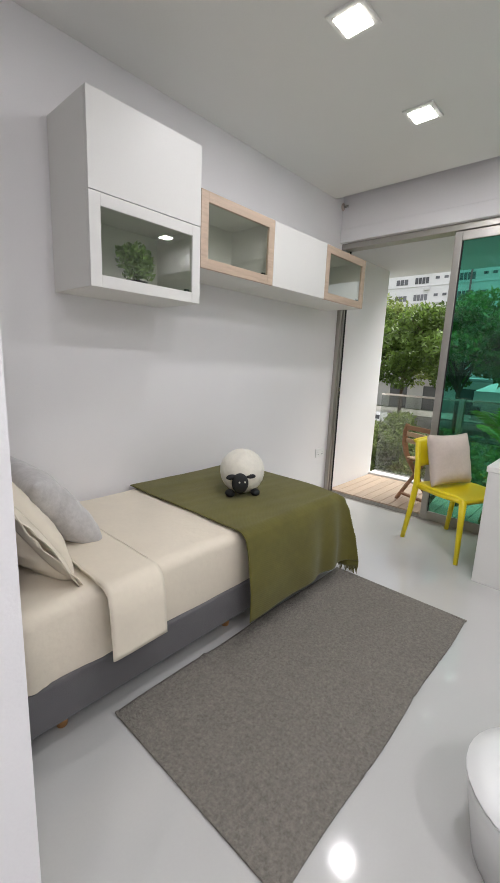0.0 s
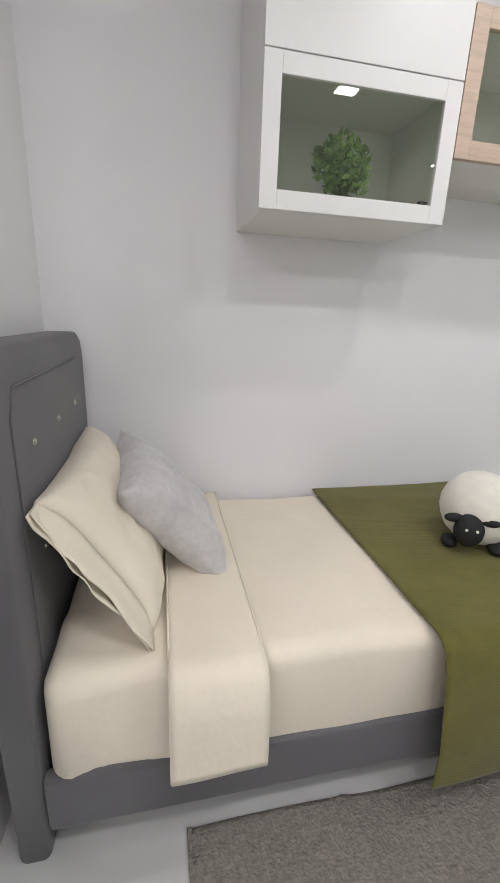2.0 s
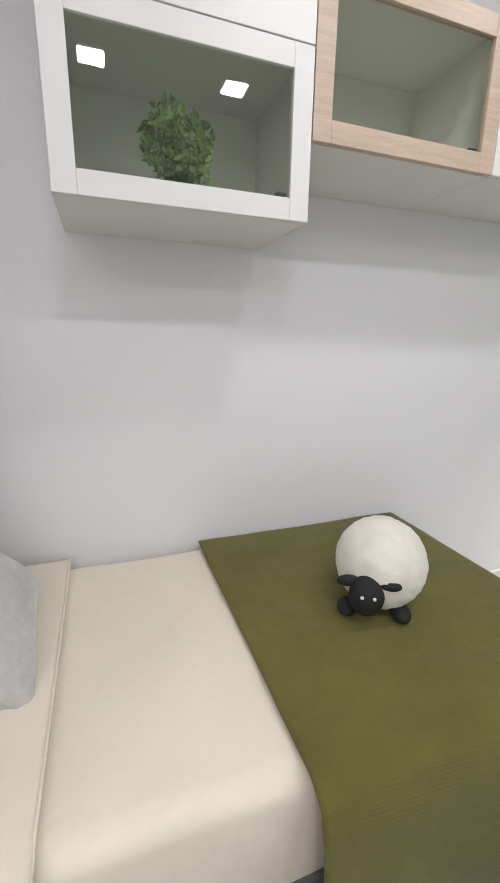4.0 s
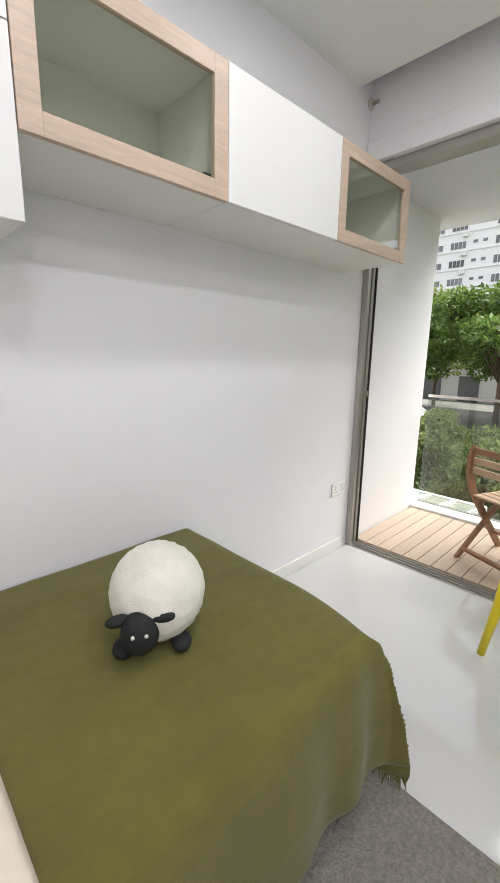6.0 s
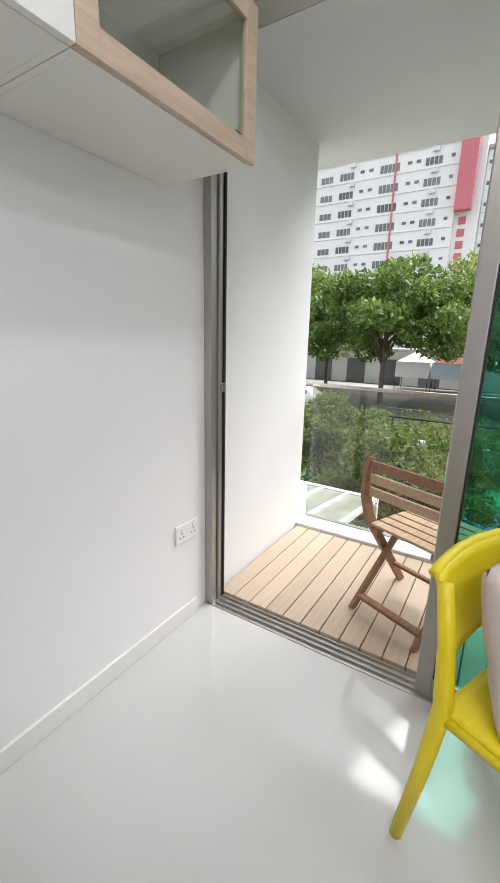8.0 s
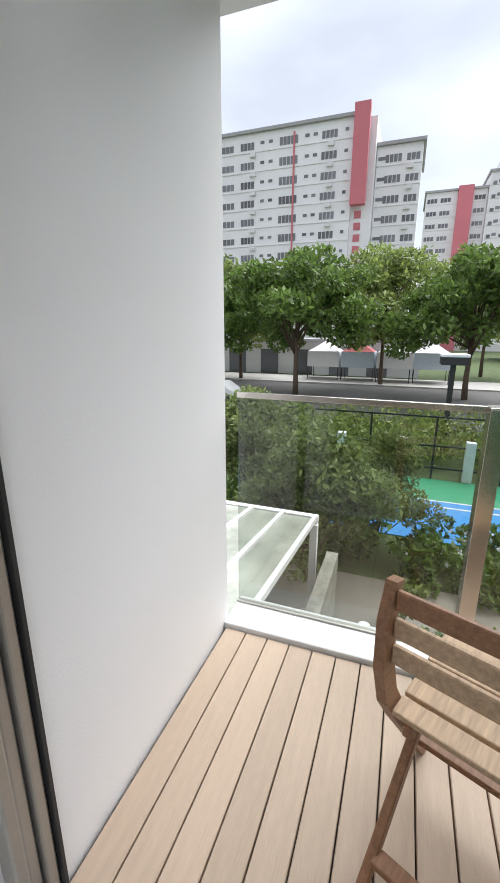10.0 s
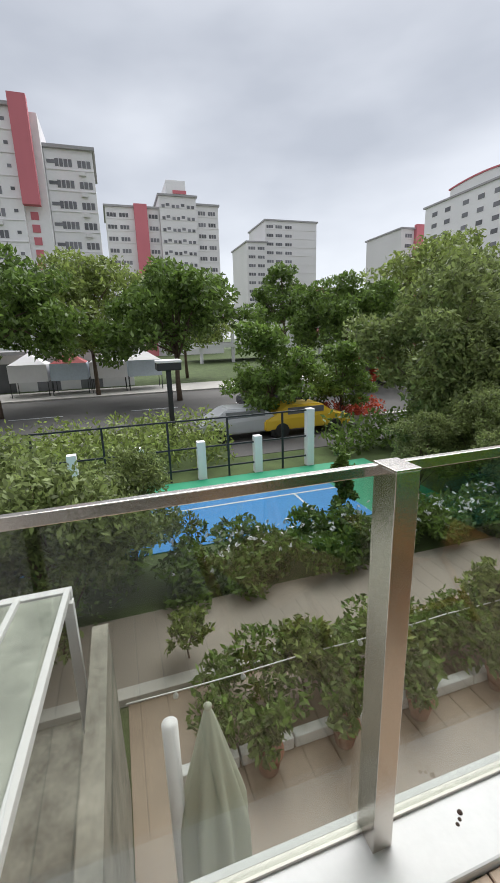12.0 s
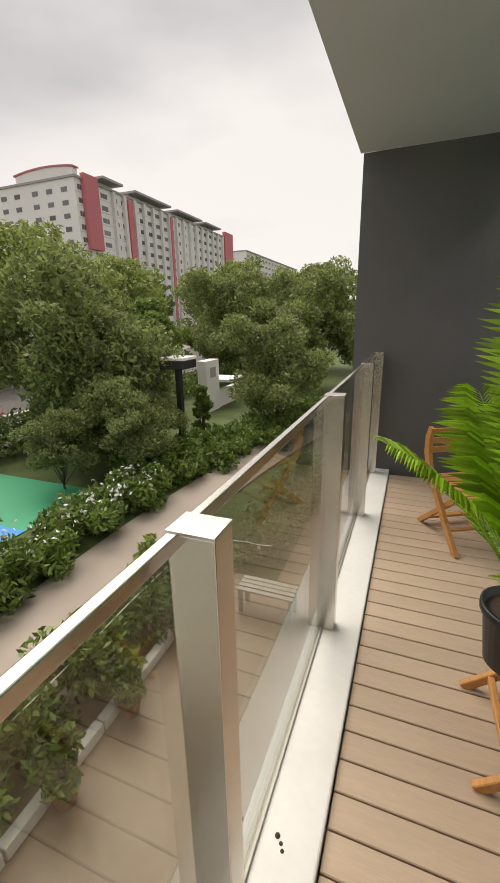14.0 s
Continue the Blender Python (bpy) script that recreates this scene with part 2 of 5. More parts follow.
def empty(name, xyz=(0, 0, 0), label="", category="", group="", rz=0):
    ob = new(name)
    ob.matrix_basis = pose(*xyz, 0, 0, rz)
    ob.empty_display_size = 0.1
    return tagged(ob, label, category, group)


def structure(name, a, b, material, bevel=0.0):
    return tagged(mesh_ob(name, slab(a, b, bevel), material), kind="structure")


def pillow_mesh(w, h, t, pinch=0.82, n=22, seed=1, creases=0.0):
    """A stuffed cushion in its own xy plane, edges pinched, corners pointed."""
    bm = bmesh.new()
    for side in (1, -1):
        def fn(u, v):
            a, b = 2 * u - 1, 2 * v - 1
            k = (max(0, 1 - a ** 4) * max(0, 1 - b ** 4)) ** 0.5
            x = a * w / 2 * (1 - (1 - pinch) * 0.35 * (1 - b * b))
            y = b * h / 2 * (1 - (1 - pinch) * 0.35 * (1 - a * a))
            wob = 0.10 * noise.noise(Vector((a * 2.2 + seed, b * 2.2, side * 3)))
            fold = creases * (0.5 - abs(noise.noise(Vector((a * 2.6 + b * 1.7, b * 2.0 - a + seed, side))))) * min(1, 2 * k)
            return (x, y, side * (t / 2 * k * (1 + wob) + fold) + 0.004 * noise.noise(Vector((a * 6, b * 6, seed))))
        sheet(n, n, fn, bm)
    bmesh.ops.remove_doubles(bm, verts=bm.verts, dist=0.0005)
    return bm


def leaf_cloud(centres, radius, count, size, seed=0, squash=0.8, droop=0.0):
    """Many small folded leaves scattered in the shells of clumps; returns vertices and faces."""
    rng = np.random.default_rng(seed)
    c = np.array(centres)[rng.integers(0, len(centres), count)]
    d = rng.normal(size=(count, 3))
    d /= np.linalg.norm(d, axis=1)[:, None]
    r = radius * rng.uniform(0.35, 1.0, (count, 1)) ** 0.6
    p = c + d * r * np.array([1, 1, squash])
    a = rng.normal(size=(count, 3)) + d * 0.5
    a[:, 2] -= droop
    a /= np.linalg.norm(a, axis=1)[:, None]
    b = np.cross(a, rng.normal(size=(count, 3)))
    b /= np.linalg.norm(b, axis=1)[:, None]
    s = size * rng.uniform(0.6, 1.35, (count, 1))
    v = np.stack([p - a * s, p + b * s * 0.42, p + a * s, p - b * s * 0.42], 1).reshape(-1, 3)
    return v, np.arange(count * 4).reshape(-1, 4)


def raw_mesh(name, v, f, material, parent=None):
    me = bpy.data.meshes.new(name)
    me.from_pydata([tuple(x) for x in v], [], [tuple(x) for x in f])
    me.materials.append(material)
    ob = new(name, me)
    if parent:
        ob.parent = parent
    return ob

# ---- room shell ----
W0, W1, BACK, DOORX, HEADZ = -0.70, -2.6, -3.85, 2.622, 2.34
structure("floor", (W1, BACK, -0.12), (DOORX - 0.01, 0, 0), FLOOR)
structure("wall_north", (W0 - 0.12, 0, -0.12), (3.62, 0.14, 3.0), WALL)
structure("wall_west", (W0 - 0.12, -1.49, 0), (W0, 0, 3.0), WALL)
structure("wall_hall", (W1, -1.49, 0), (W0 - 0.12, -1.37, 3.0), WALL)
structure("wall_entry", (W1 - 0.12, BACK, 0), (W1, -1.37, 3.0), WALL)
structure("wall_south", (W1 - 0.12, BACK - 0.14, 0), (DOORX, BACK, 3.0), WALL)
structure("ceiling", (W1, BACK, CEIL), (2.445, 0, 3.0), CEILING)
structure("ceiling_recess", (2.446, BACK, 2.90), (DOORX + 0.10, 0, 3.0), CEILING)
structure("wall_over_door", (DOORX - 0.04, BACK, HEADZ + 0.14), (DOORX + 0.10, 0, 2.90), WALL)
structure("trim_over_door", (DOORX - 0.055, BACK, HEADZ + 0.03), (DOORX + 0.10, -0.002, HEADZ + 0.139), WALL, 0.004)
structure("baseboard", (W0, -0.014, 0.001), (2.55, -0.001, 0.075), LACQUER, 0.003)

br = empty("curtain_bracket", (2.575, -0.001, 2.67), "small round beige wall bracket in the ceiling recess", "bracket")
bk0 = lathe([(0.030, 0.0), (0.032, 0.006), (0.022, 0.012)], 20)
bk0.transform(pose(0, 0, 0, 90, 0, 0))
part("rose", bk0, PINKISH, br, "", True)
bk0 = lathe([(0.009, 0.012), (0.009, 0.045), (0.012, 0.05)], 14)
bk0.transform(pose(0, 0, 0, 90, 0, 0))
part("stub", bk0, ALU, br, "", True)

# square trims for the downlights and the unseen added fill lights
for lx, ly, watts in DOWNLIGHTS_AND_FILL:
    e = empty("ceiling_light", (lx, ly, CEIL), "square white recessed ceiling downlight, lit; four are added as unseen fill", "ceiling light", "recessed downlights")
    rim = slab((-0.085, -0.085, -0.012), (0.085, 0.085, -0.001), 0.003)
    part("frame", rim, LACQUER, e)
    part("diffuser", slab((-0.06, -0.06, -0.016), (0.06, 0.06, -0.0125), 0.001), LIT, e, "bright frosted diffuser")

# ---- balcony shell ----
DZ, BX, KX, RX, BEND = 0.02, 2.80, 3.612, 3.76, -3.82
structure("balcony_slab", (2.72, BEND, -0.25), (3.80, 0, -0.021), KERBM)
structure("balcony_kerb", (KX, BEND, -0.02), (3.805, 0.0, 0.04), KERBM, 0.006)
structure("balcony_ceiling", (DOORX + 0.102, BEND, HEADZ - 0.02), (3.97, 0.14, 2.62), SOFFIT)
structure("wall_balcony_end", (2.72, BEND - 0.2, -0.25), (3.95, BEND, HEADZ - 0.021), DARKWALL)
structure("wall_balcony_north", (3.62, 0.002, -0.25), (3.66, 0.14, HEADZ - 0.021), WALL)
structure("floor_under_track", (DOORX - 0.009, BACK, -0.12), (2.719, 0, -0.0305), GAPM)

# ---- sliding door ----
door = tagged(new("door_1"), "open grey aluminium sliding door with green tinted glass", "sliding door", kind="structure")
part("door_track", slab((DOORX - 0.01, BACK, -0.03), (2.711, -0.001, 0.003), 0.003), ALU, door)
for k in range(3):
    part("track_rail", slab((DOORX + 0.012 + 0.030 * k, BACK, 0.003), (DOORX + 0.017 + 0.030 * k, -0.05, 0.014), 0.001), ALU, door)
part("door_head", slab((DOORX - 0.012, BACK, HEADZ - 0.02), (DOORX + 0.10, -0.001, HEADZ + 0.029), 0.004), ALU, door)
for k in range(3):
    part("jamb_post", slab((DOORX - 0.008 + 0.029 * k, -0.040 + 0.010 * (k % 2), 0.0035), (DOORX + 0.018 + 0.029 * k, -0.001, HEADZ - 0.021), 0.005), ALU, door)
part("jamb_seal", slab((DOORX + 0.078, -0.048, 0.0035), (DOORX + 0.088, -0.0005, HEADZ - 0.021), 0.002), RUBBER, door)
part("latch_keeper", slab((DOORX + 0.055, -0.056, 1.03), (DOORX + 0.072, -0.041, 1.07), 0.003), STEEL, door)


def sash(y0, y1, x):
    """One glazed leaf of the sliding door, from y0 down to y1."""
    s = part("sash", slab((x, y0 - 0.055, 0.015), (x + 0.027, y0, HEADZ - 0.022), 0.004), ALU, door)
    part("stile", slab((x, y1, 0.015), (x + 0.027, y1 + 0.055, HEADZ - 0.022), 0.004), ALU, s)
    part("bottom_rail", slab((x + 0.001, y1 + 0.055, 0.015), (x + 0.026, y0 - 0.055, 0.085), 0.003), ALU, s)
    part("top_rail", slab((x + 0.001, y1 + 0.055, HEADZ - 0.09), (x + 0.026, y0 - 0.055, HEADZ - 0.022), 0.003), ALU, s)
    part("gasket", slab((x + 0.008, y0 - 0.063, 0.085), (x + 0.022, y0 - 0.0555, HEADZ - 0.09), 0.001), RUBBER, s)
    g = part("pane", slab((x + 0.014, y1 + 0.055, 0.085), (x + 0.020, y0 - 0.0635, HEADZ - 0.09)), GREENGLASS, s, "green tinted glass pane")
    g.visible_shadow = False


sash(-0.975, -1.945, DOORX + 0.004)
sash(-1.86, -2.88, DOORX + 0.032)
sash(-2.84, -3.83, DOORX + 0.060)

# ---- wall cabinets ----
CF = -0.368


def vitrine_door(e, x0, z0, w, h, wood, rim=0.052):
    """A framed glass door, mitred rails round a pane."""
    y0, y1 = CF, CF + 0.018
    d = part("door", slab((x0, y0, z0), (x0 + rim, y1, z0 + h), 0.0015), wood, e)
    part("stile", slab((x0 + w - rim, y0, z0), (x0 + w, y1, z0 + h), 0.0015), wood, d)
    part("rail", slab((x0 + rim, y0 + 0.0005, z0), (x0 + w - rim, y1, z0 + rim), 0.0015), wood, d)
    part("rail", slab((x0 + rim, y0 + 0.0005, z0 + h - rim), (x0 + w - rim, y1, z0 + h), 0.0015), wood, d)
    g = part("pane", slab((x0 + rim, y0 + 0.008, z0 + rim), (x0 + w - rim, y0 + 0.012, z0 + h - rim)), VITRINE, d, "smoky grey glass pane")
    g.visible_shadow = False
    part("hinge", slab((x0 + w - rim - 0.032, y0 + 0.013, z0 + rim + 0.002), (x0 + w - rim - 0.004, y0 + 0.03, z0 + rim + 0.014), 0.003), RUBBER, d)


def carcass(e, x0, z0, w, h, inner=LACQUER):
    """An open-fronted case of 16 mm board."""
    y0, t = CF + 0.02, 0.016
    part("side_panel", slab((x0, y0, z0), (x0 + t, -0.002, z0 + h), 0.001), LACQUER, e)
    part("side_panel", slab((x0 + w - t, y0, z0), (x0 + w, -0.002, z0 + h), 0.001), LACQUER, e)
    part("bottom_panel", slab((x0 + t, y0, z0), (x0 + w - t, -0.002, z0 + t), 0.001), LACQUER, e)
    part("top_panel", slab((x0 + t, y0, z0 + h - t), (x0 + w - t, -0.002, z0 + h), 0.001), LACQUER, e)
    part("back_panel", slab((x0 + t, -0.008, z0 + t), (x0 + w - t, -0.003, z0 + h - t)), inner, e)


c1 = empty("wall_cabinet", (0, 0, 0), "tall white lacquered wall cabinet with smoky glass lower door", "cabinet")
carcass(c1, 0.0, 1.573, 0.604, 0.756, FROST)
part("middle_shelf", slab((0.016, CF + 0.022, 1.944), (0.588, -0.009, 1.962)), LACQUER, c1)
part("door", slab((0.0, CF, 1.955), (0.604, CF + 0.018, 2.329), 0.0015), LACQUER, c1)
vitrine_door(c1, 0.0, 1.573, 0.604, 0.379, LACQUER)
for k, glazed in enumerate((True, False, True)):
    x0 = 0.607 + 0.599 * k
    what = "wall cabinet with pale oak frame and smoky glass" if glazed else "plain white lacquered handleless wall cabinet"
    c = empty("wall_cabinet", (0, 0, 0), what, "cabinet", "row of low wall cabinets")
    carcass(c, x0, 1.76, 0.597, 0.38, FROST)
    if glazed:
        vitrine_door(c, x0, 1.76, 0.597, 0.38, OAK)
    else:
        part("door", slab((x0, CF, 1.76), (x0 + 0.597, CF + 0.018, 2.14), 0.0015), LACQUER, c)

# small potted plant behind the glass
pp = empty("potted_plant", (0.295, -0.25, 1.5905), "small bushy green artificial plant in a dark pot", "plant")
part("pot", lathe([(0.040, 0), (0.052, 0.05), (0.055, 0.056), (0.048, 0.056), (0.045, 0.048)], 20), BLACKPOT, pp, "dark grey pot", True)
v, f = leaf_cloud([(0.05 * math.cos(k * 1.3) * (1 if k else 0), 0.05 * math.sin(k * 1.3), 0.10 + 0.045 * (k % 3)) for k in range(12)], 0.048, 1100, 0.014, 3)
raw_mesh("foliage", v, f, LEAFIN, pp)
bm = bmesh.new()
for k in range(9):
    a = k * 0.7
    tube([(0, 0, 0.045), (0.03 * math.cos(a), 0.03 * math.sin(a), 0.09), (0.055 * math.cos(a), 0.055 * math.sin(a), 0.15)], 0.0015, 5, bm)
part("stems", bm, LEAFIN, pp)

# wall socket
so = empty("wall_socket", (2.485, 0, 0.435), "white double wall socket plate above the skirting", "socket")
part("plate", slab((-0.073, -0.010, -0.043), (0.073, -0.001, 0.043), 0.004), PLASTIC, so)
for sx in (-0.037, 0.037):
    part("rocker_switch", slab((sx - 0.008, -0.014, 0.012), (sx + 0.008, -0.0105, 0.03), 0.002), PLASTIC, so)
    for hx, hz in ((0, 0.004), (-0.011, -0.014), (0.011, -0.014)):
        part("pin_hole", slab((sx + hx - 0.003, -0.0108, hz - 0.004), (sx + hx + 0.003, -0.0101, hz + 0.002)), RUBBER, so)

# ---- bed ----
B0, B1, BY, BT = -0.57, 1.30, -0.925, 0.515
bed = empty("bed", (0, 0, 0), "single bed with charcoal upholstered frame and headboard", "bed")


bm = bmesh.new()
outline = [(-0.93, 0.0), (-0.93, 1.12), (-0.905, 1.175), (-0.85, 1.20), (-0.70, 1.205), (-0.25, 1.205), (-0.10, 1.20), (-0.045, 1.175), (-0.02, 1.12), (-0.02, 0.0)]
ring = [bm.verts.new((-0.645, y, z)) for y, z in outline]
face = bm.faces.new(ring)
ext = bmesh.ops.extrude_face_region(bm, geom=[face])["geom"]
bmesh.ops.translate(bm, verts=[g for g in ext if isinstance(g, bmesh.types.BMVert)], vec=(0.075, 0, 0))
bmesh.ops.bevel(bm, geom=[e for e in bm.edges if abs(e.verts[0].co.x - e.verts[1].co.x) < 1e-5], offset=0.018, segments=3, profile=0.5, affect="EDGES")
head = part("headboard", bm, GREYFAB, bed, "tall padded charcoal fabric headboard", True)
for by in (-0.70, -0.47, -0.24):
    for bz in (0.72, 0.98):
        b = lathe([(0.009, -0.004), (0.011, 0.0), (0.006, 0.004)], 12)
        b.transform(pose(-0.569, by, bz, 0, 90, 0))
        part("button", b, STEEL, head, "small metal tufting button", True)
part("seam_piping", tube([(-0.568, -0.83, 0.3), (-0.568, -0.83, 1.06), (-0.568, -0.80, 1.12), (-0.568, -0.2, 1.12)], 0.003, 6), GREYFAB, head, "", True)
part("side_rail", slab((-0.568, -0.935, 0.095), (1.25, -0.895, 0.255), 0.012, 3), GREYFAB, bed)
part("side_rail", slab((-0.568, -0.06, 0.095), (1.25, -0.02, 0.255), 0.012, 3), GREYFAB, bed)
part("foot_rail", slab((1.212, -0.894, 0.095), (1.252, -0.055, 0.255), 0.012, 3), GREYFAB, bed)
part("slat_base", slab((-0.56, -0.89, 0.15), (1.21, -0.06, 0.21)), GREYFAB, bed)
for lx in (-0.40, 0.40, 1.16):
    for ly in (-0.84, -0.12):
        leg = lathe([(0.018, 0), (0.026, 0.10)], 14)
        leg.transform(Matrix.Translation((lx, ly, 0)))
        part("leg", leg, ACACIA, bed, "short tapered wooden leg", True)

mt = empty("mattress", (0, 0, 0.21), "single mattress fitted with a smooth cream cotton sheet", "mattress")
bm = slab((-0.555, BY, 0.0), (1.245, -0.03, BT - 0.21), 0.05, 5)
bmesh.ops.subdivide_edges(bm, edges=[e for e in bm.edges if e.calc_length() > 0.3], cuts=52, use_grid_fill=True)
for v in bm.verts:
    w = Vector((v.co.x * 3.2, v.co.y * 3.2, v.co.z * 3))
    v.co.z += 0.006 * noise.noise(w) if v.co.z > 0.15 else 0
    v.co.y += 0.008 * noise.noise(w * 1.4) if v.co.y < -0.85 else 0
    if v.co.y < -0.62:
        v.co.x -= 0.065 * ((-0.62 - v.co.y) / 0.305) ** 2 * max(0.0, (v.co.x - 0.9) / 0.345)
    near_head = max(0.0, 1 - (v.co.x + 0.555) / 0.5)
    if v.co.z > 0.05 and near_head > 0:
        v.co.z += 0.022 * near_head * noise.noise(Vector((v.co.x * 7 + v.co.y * 9, v.co.y * 4 - v.co.x * 3, 4)))
        if v.co.y < -0.85:
            v.co.y += 0.024 * near_head * noise.noise(Vector((v.co.x * 12 + v.co.z * 9, v.co.z * 6, 7)))
    crumple = noise.noise(Vector((v.co.x * 9 + v.co.y * 5, v.co.y * 2.2 - v.co.x, 2)))
    v.co.z += 0.006 * crumple if v.co.z > 0.15 else 0
part("fitted_sheet", bm, LINEN, mt, "", True)


def drape(name, x0, x1, side, foot, lift, label, material, folds, waves, seed, thick=0.004, nx=90, ny=120, skew=0.0):
    """Cloth laid over the mattress from the wall, hanging down the open side and, where foot > 0, over the bed's end."""
    top = BT + lift
    full, dlen, r = x1 - x0, 0.925, 0.075
    ly = dlen - 0.03 + side

    def fn(u, v):
        q = v * ly
        wlen = full - (0.055 * max(0.0, (min(q, dlen) - 0.60) / 0.325) ** 2 if foot else 0.0)
        s = u * (wlen + foot)
        x, y, z = x0 + min(s, wlen), -0.03 - min(q, dlen - 0.03), top
        ds, dq = max(0.0, s - wlen), max(0.0, q - (dlen - 0.03))
        drop = max(ds, dq)
        for over, axis in ((ds, 0), (dq, 1)):
            if over > 0:
                a = min(over / r, math.pi / 2)
                out = r * math.sin(a) * 0.7
                x, y = (x + out, y) if axis == 0 else (x, y - out)
        if drop > 0:
            z = top - max(0.0, drop - 0.3 * r) if drop > r else top - r * (1 - math.cos(drop / r))
            k = min(1.0, drop / 0.30)
            if dq > 0:
                y -= k * folds * (0.5 + 0.5 * math.sin(waves * (x + 0.3 * math.sin(5 * x + seed)) + seed)) + 0.02 * k
            if ds > 0:
                x += k * folds * (0.5 + 0.5 * math.sin(waves * (y + 0.3 * math.sin(4 * y)) + seed))
            both = min(ds, dq)
            if both > 0:
                x += 0.12 * both
                y -= 0.16 * both
        else:
            z += 0.004 * noise.noise(Vector((x * 5, y * 5, seed))) + 0.003 * noise.noise(Vector((x * 2 + y * 14, y * 2, seed)))
        x += skew * (y + 0.5) * (1 if s < wlen * 0.5 else 0)
        return (x, y, max(z, 0.028 + 0.01 * v))
    bm = sheet(nx, ny, fn)
    e = empty(name, (0, 0, 0), label, name.replace("_", " "))
    ob = part("cloth", bm, material, e, "", True)
    so_mod = ob.modifiers.new("thickness", "SOLIDIFY")
    so_mod.thickness, so_mod.offset = thick, 1
    return e, fn


fold, ffn = drape("sheet_fold", -0.285, -0.07, 0.265, 0.0, 0.010, "cream cotton top sheet folded back across the bed", LINEN, 0.008, 9, 2.0, 0.010, 14, 70)
for hu in (0.0, 1.0):
    part("hem", tube([Vector(ffn(hu, k / 60)) + Vector((0, -0.004 if k > 44 else 0, 0.010 if k <= 44 else 0.0)) for k in range(61)], 0.0035, 6), LINEN, fold, "stitched hem", True)
blanket, bfn = drape("blanket", 0.375, 1.245, 0.44, 0.48, 0.012, "olive green knitted throw with fringe draped over bed end", OLIVE, 0.024, 13, 0.6)
bm = bmesh.new()
rng = random.Random(4)
for k in range(95):
    v = (k + rng.random() * 0.5) / 95
    x, y, z = bfn(1.0, v)
    tip = Vector((x + rng.uniform(0.0, 0.02), y + rng.uniform(-0.012, 0.012), max(0.024, z - rng.uniform(0.03, 0.05))))
    tube([(x, y, z + 0.004), (Vector((x, y, z)) + tip) / 2 + Vector((0.004, 0, 0)), tip], [0.0028, 0.0024, 0.0012], 5, bm)
tagged(part("fringe", bm, OLIVE, blanket, "short knotted fringe"), kind="stuff")

pl = empty("pillow", (0, 0, 0), "cream cotton pillow propped against the headboard", "pillow")
pl.matrix_basis = pose(-0.435, -0.49, 0.695, 0, 0, 0) @ pose(0, 0, 0, 0, 58, 0)
part("case", pillow_mesh(0.44, 0.64, 0.16, 0.8, 40, 3, 0.016), LINEN, pl, "", True)
for lift in (1, -1):
    def flange_fn(u, v):
        a = 2 * u - 1
        k = 1 - a ** 4
        wave = 0.007 * math.sin(4 * a + 1.2 * lift) + 0.01 * noise.noise(Vector((a * 4, v * 2, lift)))
        return (a * 0.215, -0.305 - 0.07 * v - 0.012 * noise.noise(Vector((a * 3, lift, 1))), lift * k * (0.024 - 0.020 * v) + wave * v)
    fl0 = part("flange", sheet(28, 6, flange_fn), LINEN, pl, "loose open end of the pillowcase", True)
    fm = fl0.modifiers.new("thickness", "SOLIDIFY")
    fm.thickness = 0.003
cu = empty("cushion", (0, 0, 0), "silver grey velvet scatter cushion leaning on the pillow", "cushion")
cu.matrix_basis = pose(-0.270, -0.44, 0.695) @ pose(0, 0, 0, 0, 50, 0) @ pose(0, 0, 0, 0, 0, 8)
part("cover", pillow_mesh(0.44, 0.44, 0.15, 0.72, 40, 8, 0.006), SILVER, cu, "", True)

# plush toy: one plain mesh
bm = bmesh.new()


def blob(bm, c, r, mi, rz=0, seg=24, fuzz=0.0):
    out = bmesh.ops.create_uvsphere(bm, u_segments=seg, v_segments=max(8, seg * 2 // 3), radius=1)["verts"]
    m = pose(*c, 0, 0, rz) @ Matrix.Diagonal((*r, 1))
    for v in out:
        k = 1 + fuzz * noise.noise(v.co * 9)
        v.co = m @ (v.co * k)
    for f in {f for v in out for f in v.link_faces}:
        f.material_index = mi
        f.smooth = True


blob(bm, (0, 0, 0.121), (0.122, 0.130, 0.122), 0, 0, 64, 0.03)
blob(bm, (-0.045, -0.118, 0.085), (0.045, 0.040, 0.055), 1, 0, 22)
blob(bm, (-0.093, -0.112, 0.118), (0.030, 0.014, 0.015), 1, 12, 14)
blob(bm, (0.008, -0.122, 0.122), (0.030, 0.014, 0.014), 1, -6, 14)
blob(bm, (-0.088, -0.078, 0.020), (0.026, 0.036, 0.020), 1, 0, 14)
blob(bm, (0.052, -0.082, 0.020), (0.026, 0.036, 0.020), 1, 0, 14)
for sx in (-0.060, -0.030):
    blob(bm, (sx, -0.1555, 0.100), (0.0045, 0.003, 0.005), 0, 0, 10)
toy = mesh_ob("plush_sheep", bm, [WOOL, BLACKFAB])
toy.matrix_basis = pose(0.805, -0.54, BT + 0.013, 0, 0, -30) @ Matrix.Diagonal((1.05, 1.05, 1.05, 1))
tagged(toy, "round white fleecy toy sheep with black felt face", "soft toy")

# rug
rg = empty("rug", (0, 0, 0), "flat grey woven rug lying beside the bed", "rug")


